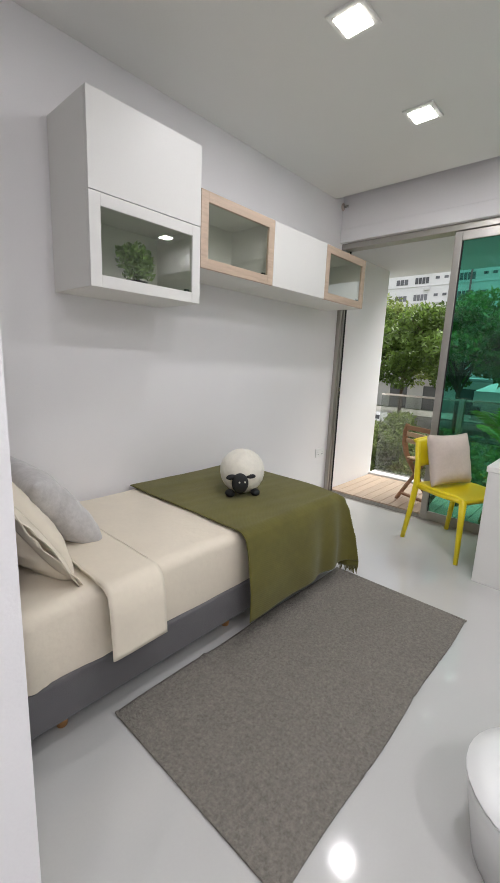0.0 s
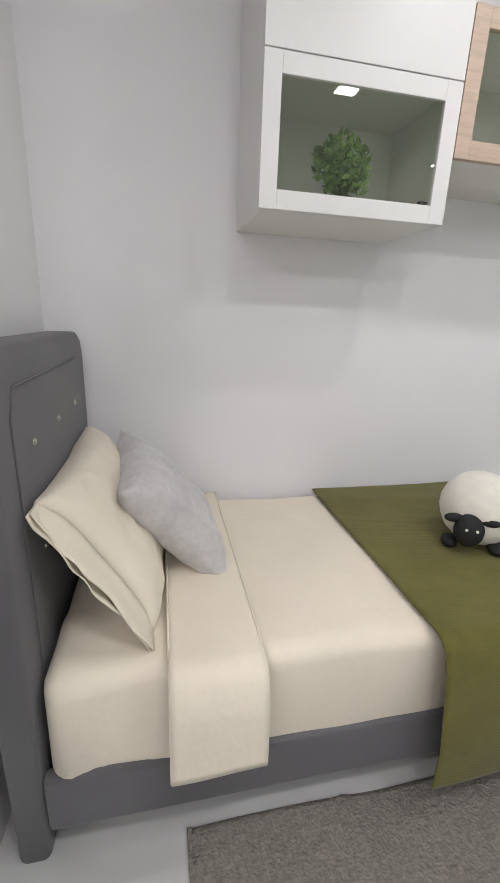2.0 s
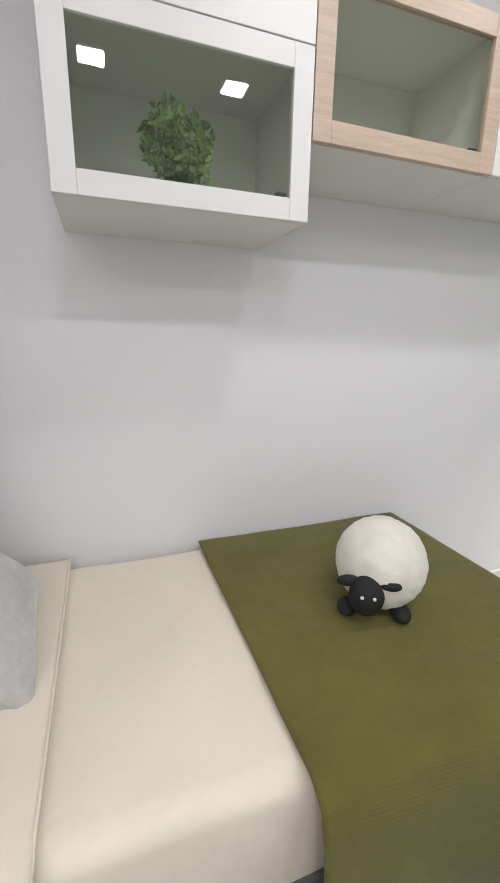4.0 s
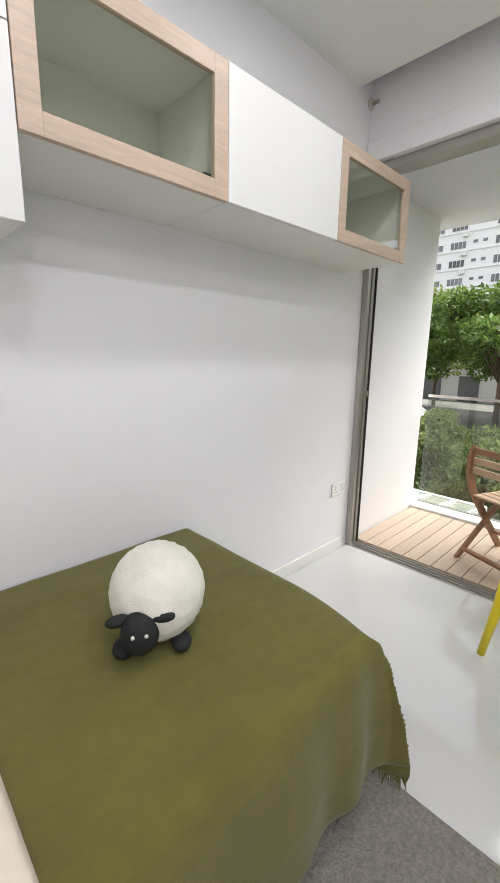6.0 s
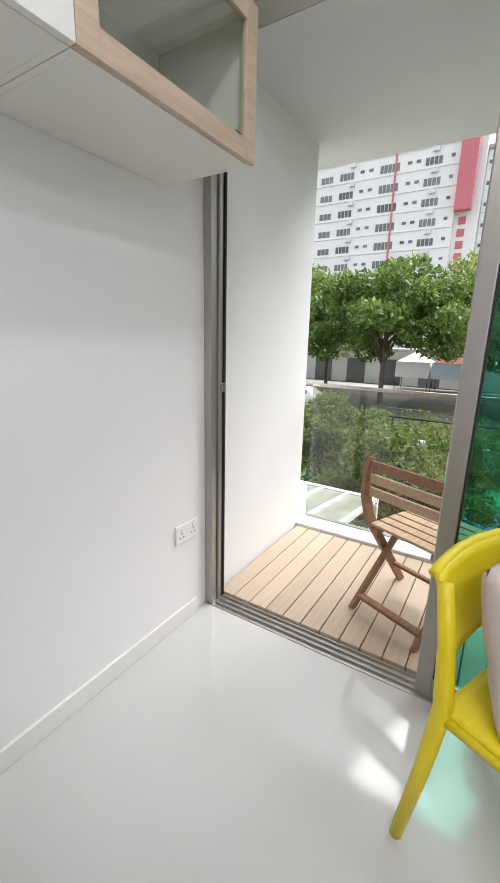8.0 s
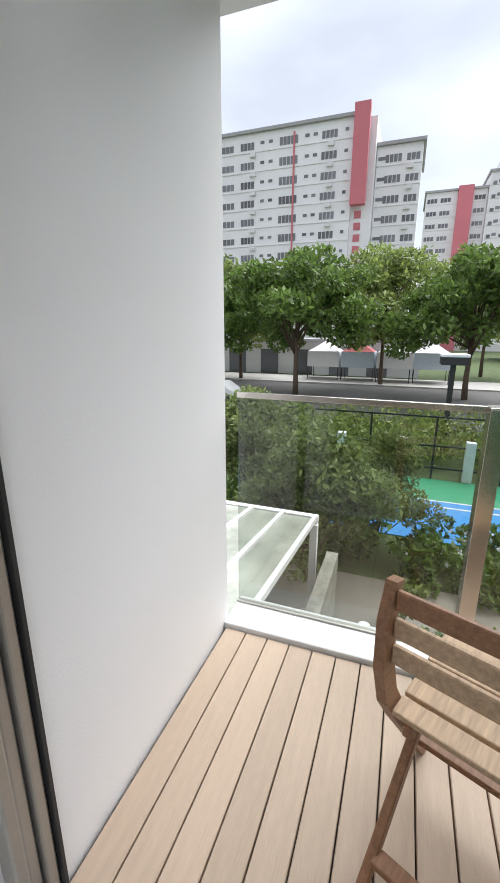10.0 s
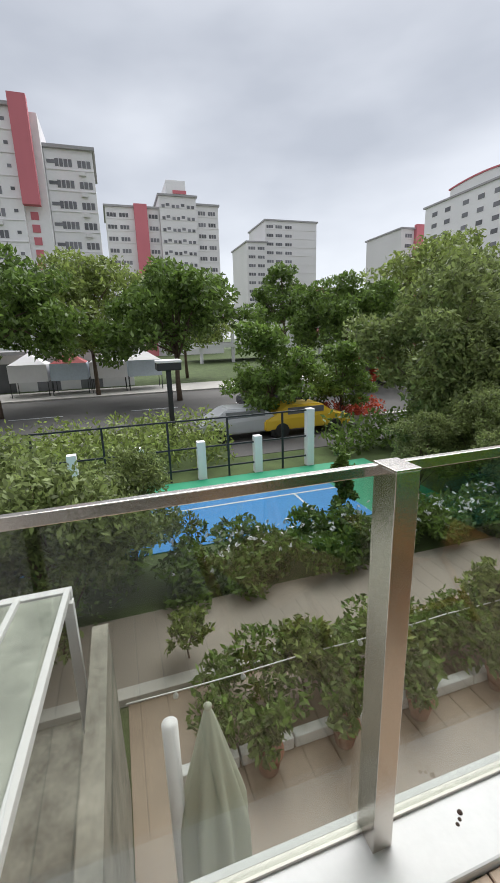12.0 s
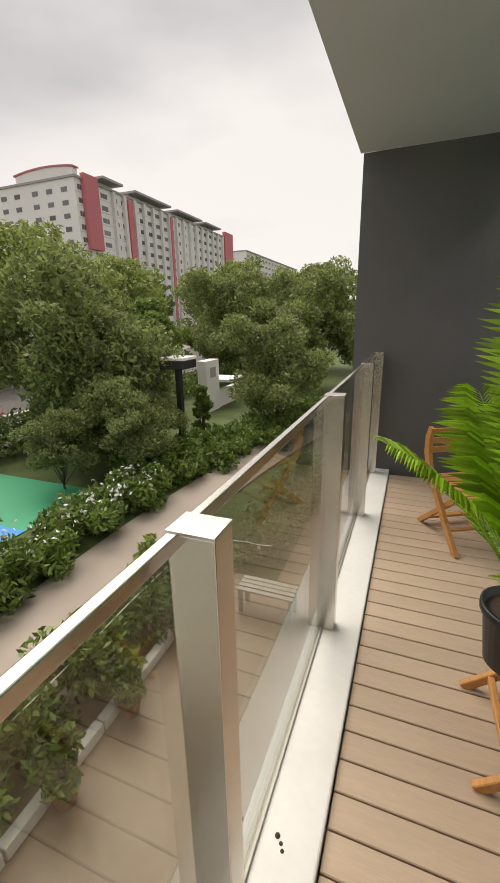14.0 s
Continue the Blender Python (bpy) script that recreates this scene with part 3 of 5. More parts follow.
def crease(x, y):
    """Raised fold lines left where the rug was folded in store."""
    h = 0.0
    for xc, lean, hi in ((0.55, 0.10, 0.007), (0.20, 0.02, 0.005), (0.92, -0.06, 0.004)):
        d = x - xc + lean * (y + 1.3) + 0.02 * math.sin(7 * y + 9 * xc)
        h += 1.8 * hi * (0.6 + 0.4 * math.sin(11 * y + xc)) * math.exp(-(d / 0.014) ** 2)
    return h


def rug_fn(u, v):
    x, y = -0.245 + 1.55 * u, -1.70 + 0.765 * v
    return (x + 0.004 * math.sin(9 * v), y + 0.004 * math.sin(13 * u), 0.008 + 0.0025 * noise.noise(Vector((x * 9, y * 9, 1))) + 0.004 * max(0, noise.noise(Vector((x * 3 + y * 2, y * 3, 5)))) + crease(x, y))


rb = part("woven_body", sheet(220, 60, rug_fn), RUGM, rg, "", True)
rm = rb.modifiers.new("thickness", "SOLIDIFY")
rm.thickness, rm.offset = 0.007, -1
part("hem", slab((-0.25, -1.704, 0.001), (-0.238, -0.932, 0.010), 0.002), RUGM, rg)
part("hem", slab((1.30, -1.704, 0.001), (1.312, -0.932, 0.010), 0.002), RUGM, rg)

# ---- desk and chair ----
dk = empty("desk", (1.80, -2.30, 0), "white panel-sided desk with a plain top", "desk")
part("side_panel", slab((0, 0, 0), (0.03, 0.70, 0.70), 0.003), LACQUER, dk)
part("side_panel", slab((0.80, 0, 0), (0.83, 0.70, 0.70), 0.003), LACQUER, dk)
part("tabletop", slab((-0.002, -0.01, 0.70), (0.85, 0.71, 0.735), 0.004), LACQUER, dk)
part("back_panel", slab((0.03, 0.04, 0.25), (0.80, 0.055, 0.699), 0.002), LACQUER, dk)
bd = empty("wooden_board", (2.05, -1.83, 0.735), "reddish wooden board standing upright on the desk", "board")
part("panel", slab((0, -0.01, 0), (0.30, 0.012, 0.42), 0.006), TEAK, bd)
part("foot", slab((0.02, -0.06, 0), (0.28, -0.0105, 0.02), 0.004), TEAK, bd)
pd = empty("pedestal_bin", (0.27, -2.16, 0), "white rounded plastic bin standing on the floor", "bin")
pd.scale = (1, 1, 0.5)
part("body", lathe([(0.15, 0.0), (0.165, 0.01), (0.20, 0.40), (0.205, 0.46), (0.19, 0.47)], 36), PLASTIC, pd, "", True)
part("lid", lathe([(0.207, 0.471), (0.207, 0.487), (0.15, 0.515), (0.03, 0.525)], 36), PLASTIC, pd, "", True)

ch = empty("dining_chair", (2.24, -1.36, 0), "glossy yellow moulded plastic chair beside the desk", "chair", rz=-24)
# local frame: the back stands at +y, the seat opens towards -y
def seat_fn(u, v):
    a, b = 2 * u - 1, 2 * v - 1
    return (a * 0.215 * (1 - 0.06 * max(0, -b)), b * 0.21, 0.452 - 0.018 * (1 - a * a) * (1 - b * b) - 0.02 * max(0, -b) ** 4)


st = part("seat", sheet(16, 16, seat_fn), YELLOW, ch, "", True)
sm = st.modifiers.new("thickness", "SOLIDIFY")
sm.thickness = 0.022
for sx in (-1, 1):
    part("rear_leg", tube([(sx * 0.235, 0.26, 0.0), (sx * 0.222, 0.225, 0.25), (sx * 0.212, 0.205, 0.45), (sx * 0.207, 0.222, 0.60), (sx * 0.200, 0.250, 0.745)], [0.016, 0.02, 0.023, 0.02, 0.017], 10), YELLOW, ch, "", True)
    part("front_leg", tube([(sx * 0.225, -0.215, 0.0), (sx * 0.205, -0.195, 0.25), (sx * 0.198, -0.185, 0.44)], [0.015, 0.019, 0.024], 10), YELLOW, ch, "", True)
    part("side_apron", tube([(sx * 0.20, -0.185, 0.425), (sx * 0.208, 0.0, 0.42), (sx * 0.212, 0.20, 0.425)], 0.016, 8), YELLOW, ch, "", True)


def back_fn(u, v):
    a = 2 * u - 1
    return (a * 0.203, 0.222 + 0.055 * v + 0.025 * (1 - a * a), 0.57 + 0.185 * v + 0.012 * (1 - a * a) * v)


bk = part("backrest", sheet(16, 8, back_fn), YELLOW, ch, "", True)
bkm = bk.modifiers.new("thickness", "SOLIDIFY")
bkm.thickness = 0.016
part("top_rail", tube([back_fn(k / 10, 1.0) for k in range(11)], 0.014, 8), YELLOW, bk, "", True)
cc = empty("chair_cushion", (0, 0, 0), "beige cotton cushion standing on the yellow chair", "cushion")
cc.matrix_basis = pose(2.24, -1.36, 0, 0, 0, -24) @ pose(0.0, 0.125, 0.635, 76, 0, 0)
part("cover", pillow_mesh(0.41, 0.38, 0.12, 0.8, 22, 12), PINKISH, cc, "", True)

# ---- balcony ----
rail = empty("balcony_railing", (0, 0, 0), "frameless glass balcony railing with brushed steel posts", "railing")
RT = 0.985
part("top_rail", slab((3.762, BEND, RT - 0.022), (3.778, -0.001, RT), 0.002), STEEL, rail)
part("bottom_channel", slab((3.755, BEND, 0.0405), (3.781, -0.001, 0.048), 0.002), ALU, rail)
POSTS = (-0.884, -1.861, -2.905, -3.70)
edges = [-0.001, *POSTS, BEND]
for py in POSTS:
    p = part("post", slab((3.712, py - 0.040, 0.0402), (3.780, py + 0.012, RT - 0.002), 0.0015), STEEL, rail)
    part("post_cap", slab((3.711, py - 0.041, RT - 0.002), (3.781, py + 0.013, RT + 0.003), 0.001), STEEL, p)
for a, b in zip(edges, edges[1:]):
    g = part("glass_panel", slab((3.763, b + 0.006, 0.0485), (3.773, a - 0.006, RT - 0.023)), RAILGLASS, rail, "grey green tinted glass panel")
    g.visible_shadow = False
drain = empty("kerb_spot", (3.715, -1.13, 0.0402), "small dark dropping on the white kerb", "stain")
part("crumb", lathe([(0.007, 0.0), (0.006, 0.003), (0.002, 0.005)], 9), SOIL, drain)
for q, (sx, sy) in enumerate(((-0.019, 0.025), (-0.012, 0.012))):
    b = lathe([(0.005, 0.0), (0.004, 0.002), (0.001, 0.003)], 8)
    b.transform(Matrix.Translation((sx, sy, 0)))
    part("crumb", b, SOIL, drain)


def folding_chair(pale, dark, label, group):
    """Slatted folding chair: back at -x, seat opening towards +x, 0.40 m wide along y."""
    e = empty("folding_chair", (0, 0, 0), label, "chair", group)
    hw = 0.19
    for s in (-1, 1):
        path = [(-0.015, s * hw, 0.82), (-0.035, s * hw, 0.74), (-0.030, s * hw, 0.62), (0.005, s * hw, 0.50), (0.065, s * hw, 0.40), (0.17, s * hw, 0.24), (0.33, s * hw, 0.0)]
        bm = bmesh.new()
        prev = None
        wd = [0.018, 0.022, 0.024, 0.024, 0.022, 0.02, 0.018]
        for i, p in enumerate(path):
            t = (Vector(path[min(i + 1, 6)]) - Vector(path[max(i - 1, 0)])).normalized()
            n = Vector((t.z, 0, -t.x))
            c = Vector(p)
            ringv = [bm.verts.new(c + n * wd[i] * a + Vector((0, b * 0.011, 0))) for a, b in ((-1, -1), (1, -1), (1, 1), (-1, 1))]
            if prev:
                for k in range(4):
                    bm.faces.new((prev[k], prev[(k + 1) % 4], ringv[(k + 1) % 4], ringv[k]))
            else:
                bm.faces.new(ringv)
            prev = ringv
        bm.faces.new(prev)
        bmesh.ops.bevel(bm, geom=[ed for ed in bm.edges if len(ed.link_faces) == 2 and ed.calc_face_angle(0) > 1.2], offset=0.004, segments=1, affect="EDGES")
        part("back_leg", bm, dark, e)
        part("front_leg", bar((-0.09, s * (hw - 0.026), 0.0), (0.28, s * (hw - 0.026), 0.43), 0.022, 0.036), dark, e)
        b = lathe([(0.008, -0.002), (0.009, 0.004), (0.004, 0.007)], 10)
        b.transform(pose(0.075, s * (hw + 0.012), 0.385, -90 * s, 0, 0))
        part("pivot_bolt", b, STEEL, e, "steel pivot bolt")
        part("seat_rail", bar((0.0, s * (hw - 0.05), 0.43), (0.36, s * (hw - 0.05), 0.44), 0.02, 0.03), dark, e)
    for k, z in enumerate((0.785, 0.715, 0.645)):
        part("back_slat", bar((-0.030 + 0.004 * k, -hw + 0.012, z), (-0.030 + 0.004 * k, hw - 0.012, z), 0.048, 0.014, up=(1, 0, 0)), dark if k == 0 else pale, e)
    for k in range(6):
        x = 0.005 + 0.066 * k
        part("seat_slat", slab((x, -hw - 0.0 + 0.014, 0.447), (x + 0.055, hw - 0.014, 0.463), 0.004), pale, e)
    part("stretcher", bar((-0.045, -hw + 0.03, 0.065), (-0.045, hw - 0.03, 0.065), 0.02, 0.04, up=(1, 0, 0)), dark, e)
    part("stretcher", bar((0.235, -hw + 0.012, 0.145), (0.235, hw - 0.012, 0.145), 0.02, 0.026, up=(1, 0, 0)), dark, e)
    return e


fc = folding_chair(TEAK_PALE, TEAK, "brown slatted teak folding chair standing on the deck", "balcony folding chairs")
fc.matrix_basis = pose(2.966, -0.815, DZ, 0, 0, -23) @ Matrix.Diagonal((1, 1.02, 0.90, 1))
fc2 = folding_chair(ACACIA, ACACIA, "orange acacia folding chair by the dark wall", "balcony folding chairs")
fc2.matrix_basis = pose(3.20, -3.0, DZ, 0, 0, 118) @ Matrix.Diagonal((1, 1, 0.75, 1))

tb = empty("folding_stool", (3.02, -1.60, DZ), "low orange acacia folding stool holding the palm", "stool", rz=90)
tb.scale = (1, 1, 0.82)
for k in range(6):
    part("top_slat", slab((-0.23, -0.20 + 0.068 * k, 0.43), (0.23, -0.14 + 0.068 * k, 0.448), 0.004), ACACIA, tb)
for s in (-1, 1):
    part("leg", bar((s * 0.20, 0.235, 0.0), (s * 0.20, -0.17, 0.43), 0.022, 0.034), ACACIA, tb)
    part("leg", bar((s * 0.17, -0.235, 0.0), (s * 0.17, 0.17, 0.43), 0.022, 0.034), ACACIA, tb)
part("stretcher", bar((-0.19, 0.16, 0.08), (0.19, 0.16, 0.08), 0.02, 0.03), ACACIA, tb)
part("stretcher", bar((-0.19, -0.16, 0.08), (0.19, -0.16, 0.08), 0.02, 0.03), ACACIA, tb)

# palm in a nursery pot
pm = empty("potted_palm", (3.21, -1.50, DZ + 0.3685), "bright green areca palm in a black nursery pot", "plant")
pm.scale = (0.88, 0.88, 0.88)
part("pot", lathe([(0.075, 0), (0.095, 0.16), (0.104, 0.165), (0.104, 0.185), (0.092, 0.185), (0.090, 0.16)], 26), BLACKPOT, pm, "black plastic nursery pot", True)
part("soil", lathe([(0.088, 0.150), (0.089, 0.165)], 20), SOIL, pm)
rng = random.Random(11)


def frond(az, lean, length, leafsize, seed):
    """An arching palm leaf: a rib with two rows of narrow folded leaflets."""
    r = random.Random(seed)
    d = Vector((math.cos(az), math.sin(az), 0))
    pts = []
    for k in range(15):
        t = k / 14
        a = lean * (0.35 + 1.1 * t)
        pts.append((pts[-1] if pts else Vector((d.x * 0.02, d.y * 0.02, 0.16))) + (d * math.sin(a) + Vector((0, 0, math.cos(a)))) * length / 14)
    bm = tube(pts, [0.006 * (1 - 0.8 * k / 14) for k in range(15)], 5)
    side = d.cross(Vector((0, 0, 1)))
    for k in range(46):
        t = 0.25 + 0.75 * k / 45
        i = min(13, int(t * 14))
        p = pts[i].lerp(pts[i + 1], t * 14 - i) if i < 14 else pts[14]
        tang = (pts[i + 1] - pts[i]).normalized()
        ln = leafsize * (0.35 + 1.0 * math.sin(math.pi * min(1, 0.12 + 0.86 * (t - 0.25) / 0.75)) ** 0.8) * r.uniform(0.85, 1.1)
        for s in (-1, 1):
            out = (side * s * 0.85 + tang * 0.55 + Vector((0, 0, 0.12))).normalized()
            tip = p + out * ln + Vector((0, 0, -0.25 * ln))
            mid = p + out * ln * 0.5 + Vector((0, 0, -0.03 * ln))
            wv = tang * ln * 0.055
            up = Vector((0, 0, 0.006))
            a1, b1, c1v, d1, e1 = (bm.verts.new(q) for q in (p, mid + wv, mid + up, mid - wv, tip))
            bm.faces.new((a1, b1, c1v))
            bm.faces.new((a1, c1v, d1))
            bm.faces.new((b1, e1, c1v))
            bm.faces.new((c1v, e1, d1))
    return bm


for az, lean, ln in ((2.4, 0.16, 1.05), (1.6, 0.08, 0.95), (0.35, 0.72, 0.60), (3.3, 0.55, 0.85), (4.3, 0.45, 0.95), (5.3, 0.45, 0.60), (1.7, 0.85, 0.42), (-1.6, 0.25, 1.0), (2.7, 0.9, 0.7), (4.9, 0.35, 0.55)):
    part("frond", frond(az, lean, ln, 0.17, int(az * 100)), PALM, pm)

# ---- grounds below ----
GZ = -3.2
LAWN = mat("lawn", (0.07, 0.10, 0.03), 0.95, vary=0.4, scale=1.2, fine=30, bump=0.5)
PATIO = mat("brown_patio_tile", (0.27, 0.20, 0.145), 0.45, vary=0.2, scale=0.9, fine=14, bump=0.1)
PATH_M = mat("washed_pebble_path", (0.29, 0.25, 0.215), 0.8, vary=0.2, scale=0.7, fine=60, bump=0.2)
BLUE = mat("blue_court_coating", (0.025, 0.24, 0.62), 0.5, vary=0.06, scale=0.6)
GREENC = mat("green_court_coating", (0.02, 0.30, 0.15), 0.55, vary=0.06, scale=0.6)
LINE = mat("white_line_paint", (0.75, 0.76, 0.78), 0.6, vary=0.05)
ASPHALT = mat("asphalt", (0.11, 0.105, 0.10), 0.9, vary=0.2, scale=0.3, fine=20)
CONCRETE = mat("pale_concrete", (0.45, 0.43, 0.40), 0.8, vary=0.12, scale=0.5, fine=12)
STAINED = mat("stained_concrete", (0.27, 0.255, 0.22), 0.85, vary=0.45, scale=3.5, fine=20, bump=0.3)
FACADE = mat("white_painted_facade", (0.80, 0.78, 0.79), 0.8, vary=0.05, scale=0.12, fine=3)
FACADE2 = mat("cream_painted_facade", (0.72, 0.70, 0.70), 0.8, vary=0.05, scale=0.12, fine=3)
PINK = mat("pink_red_facade", (0.56, 0.17, 0.20), 0.8, vary=0.06, scale=0.2)
REDROOF = mat("red_roof", (0.40, 0.07, 0.07), 0.7, vary=0.1)
WINDARK = mat("dark_window", (0.15, 0.148, 0.16), 0.25, vary=0.35, scale=0.4, rand=0.4)
SLABGREY = mat("grey_ledge", (0.36, 0.35, 0.36), 0.8, vary=0.08)
BARK = mat("bark", (0.12, 0.085, 0.06), 0.9, vary=0.3, scale=5, bump=0.4, fine=30)
LEAF_DARK = mat("dark_leaf", (0.115, 0.18, 0.036), 0.5, kind="leaf", vary=0.25, scale=0.7)
LEAF_MID = mat("mid_leaf", (0.13, 0.20, 0.04), 0.5, kind="leaf", vary=0.25, scale=0.7)
LEAF_LIGHT = mat("light_leaf", (0.21, 0.265, 0.07), 0.5, kind="leaf", vary=0.25, scale=0.7)
LEAF_GREY = mat("olive_grey_leaf", (0.18, 0.225, 0.075), 0.55, kind="leaf", vary=0.25, scale=0.7)
BLACKMETAL = mat("black_painted_metal", (0.02, 0.02, 0.022), 0.5)
CANVAS = mat("grey_green_canvas", (0.46, 0.48, 0.38), 0.85, vary=0.1, scale=4, bump=0.2, fine=60)
TENT = mat("pale_blue_tent", (0.55, 0.62, 0.70), 0.7, vary=0.08)
ROOFGLASS = mat("milky_roof_sheet", (0.36, 0.37, 0.32), 0.3, vary=0.4, scale=2.2, fine=9)
POTCLAY = mat("terracotta", (0.30, 0.13, 0.08), 0.8, vary=0.15)

structure("ground", (-400, -700, GZ - 0.5), (900, 700, GZ), LAWN)
structure("pavement_next_door", (3.97, 0.03, GZ), (7.55, 8, GZ + 0.02), STAINED)
structure("patio", (3.97, -6.4, GZ), (7.55, -0.12, GZ + 0.02), PATIO)
structure("patio_beyond", (3.97, -14, GZ), (5.4, -6.41, GZ + 0.018), PATIO)


def path_x(y):
    """Middle line of the garden path: straight, then bending in towards the building."""
    return 8.5 - (0.026 * (-6.5 - y) ** 1.7 if y < -6.5 else 0.0)


def path_fn(u, v):
    y = 12 - 32 * u
    return (path_x(y) - 0.75 + 1.5 * v, y, GZ + 0.02)


pave = mesh_ob("pavement", sheet(64, 4, path_fn), PATH_M)
pave.modifiers.new("thickness", "SOLIDIFY").thickness = 0.03
tagged(pave, kind="structure")
structure("patio_edge", (7.55, -6.9, GZ), (7.74, 12, GZ + 0.12), CONCRETE, 0.01)
structure("wall_below", (2.72, -14, GZ), (3.78, 6, -0.26), FACADE2)
structure("wall_above", (2.86, -30, 2.63), (3.96, 8, 12), FACADE2)
structure("road", (22, -220, GZ), (38, 220, GZ + 0.02), ASPHALT)
for kx in (21.7, 38):
    structure("kerb", (kx, -220, GZ), (kx + 0.3, 220, GZ + 0.14), CONCRETE)
structure("pavement", (38.3, -220, GZ), (44, 220, GZ + 0.10), CONCRETE)
structure("road_slip", (17.4, -60, GZ), (21.69, -4.3, GZ + 0.02), ASPHALT)
for k in range(14):
    structure("lane_mark", (30, -60 + 7 * k, GZ + 0.02), (30.15, -57 + 7 * k, GZ + 0.026), LINE)

ct = tagged(mesh_ob("sports_court", slab((11.2, -8.6, GZ), (15.4, 3.0, GZ + 0.02)), GREENC), "green bordered blue sports court with white lines", "sports court")
part("play_area", slab((11.2, -6.2, GZ + 0.02), (13.6, 2.4, GZ + 0.026)), BLUE, ct, "bright blue playing surface")
for a, b in (((13.15, -6.2), (13.22, 2.4)), ((11.2, -4.9), (13.15, -4.84)), ((13.56, -6.2), (13.62, 2.4))):
    part("court_line", slab((*a, GZ + 0.026), (*b, GZ + 0.031)), LINE, ct)

fence = empty("court_fence", (15.55, 0, GZ), "court fence of white pillars and dark rails", "fence")
for k, py in enumerate((-6.5, -4.6, -2.7, -0.8, 1.1, 3.0)):
    part("pillar", slab((-0.13, py - 0.13, 0), (0.13, py + 0.13, 2.0 if k == 0 else 1.25), 0.01), FACADE, fence)
for z in (0.35, 1.05, 1.95):
    part("rail", bar((0, -6.4, z), (0, 3.0, z), 0.05, 0.05), BLACKMETAL, fence)
for k in range(5):
    part("upright", bar((0, -5.5 + 1.9 * k, 0), (0, -5.5 + 1.9 * k, 1.95), 0.06, 0.06), BLACKMETAL, fence)


# clipped plants and trees
def scatter(name, box, count, size, material, seed, label, category):
    """A low bank of foliage as one mass of leaves."""
    rng2 = np.random.default_rng(seed)
    (x0, y0, z0), (x1, y1, z1) = box
    n = max(8, int(abs((x1 - x0) * (y1 - y0)) * 15))
    cs = np.stack([rng2.uniform(x0, x1, n), rng2.uniform(y0, y1, n), z0 + (z1 - z0) * rng2.uniform(0.15, 0.85, n)], 1)
    v, f = leaf_cloud(cs, min(x1 - x0, z1 - z0) * 0.33, count, size, seed, 0.9)
    v[:, 2] = np.maximum(v[:, 2], z0 + 0.005)
    return tagged(raw_mesh(name, v, f, material), label, category, kind="stuff")


scatter("hedge", ((9.02, -9, GZ), (10.5, -0.9, GZ + 0.85)), 19000, 0.075, LEAF_DARK, 1, "dark glossy flowering hedge along the path", "hedge")
for k, (x0, y0, y1) in enumerate(((9.0, -10.8, -9.0), (8.4, -13.2, -10.8), (7.4, -16.2, -13.2), (6.4, -19.5, -16.2))):
    scatter("hedge", ((x0, y0, GZ), (x0 + 2.2, y1, GZ + 0.85)), 5200, 0.085, LEAF_DARK, 50 + k, "dark glossy hedge where the path bends", "hedge")
scatter("flower_bed", ((6.55, -6.9, GZ), (7.4, -0.8, GZ + 0.85)), 13000, 0.055, LEAF_MID, 3, "mixed green shrubs along the patio edge", "shrubs")
scatter("flower_bed", ((5.45, -11.5, GZ), (6.35, -6.5, GZ + 0.8)), 5500, 0.06, LEAF_GREY, 31, "grey green shrubs beyond the patio corner", "shrubs")
scatter("hedge", ((9.4, -0.4, GZ), (11.0, 6, GZ + 1.3)), 6000, 0.08, LEAF_DARK, 5, "dark hedge below the shrubs", "hedge")
scatter("hedge", ((16.2, -4, GZ), (20.8, 16, GZ + 1.5)), 15000, 0.11, LEAF_LIGHT, 6, "light green verge planting along the road", "hedge")
scatter("hedge", ((15.9, -40, GZ), (17.3, -8, GZ + 1.4)), 9000, 0.13, LEAF_MID, 7, "green verge planting along the road", "hedge")
rng3 = np.random.default_rng(9)
fl = np.stack([rng3.uniform(9.1, 10.3, 260), rng3.uniform(-9, -0.9, 260), GZ + 0.85 + rng3.uniform(-0.25, 0.10, 260)], 1)
v, f = leaf_cloud(fl, 0.04, 700, 0.045, 4)
tagged(raw_mesh("white_blossom", v, f, LINE), "small white blossoms scattered over the hedge", "flowers", kind="stuff")


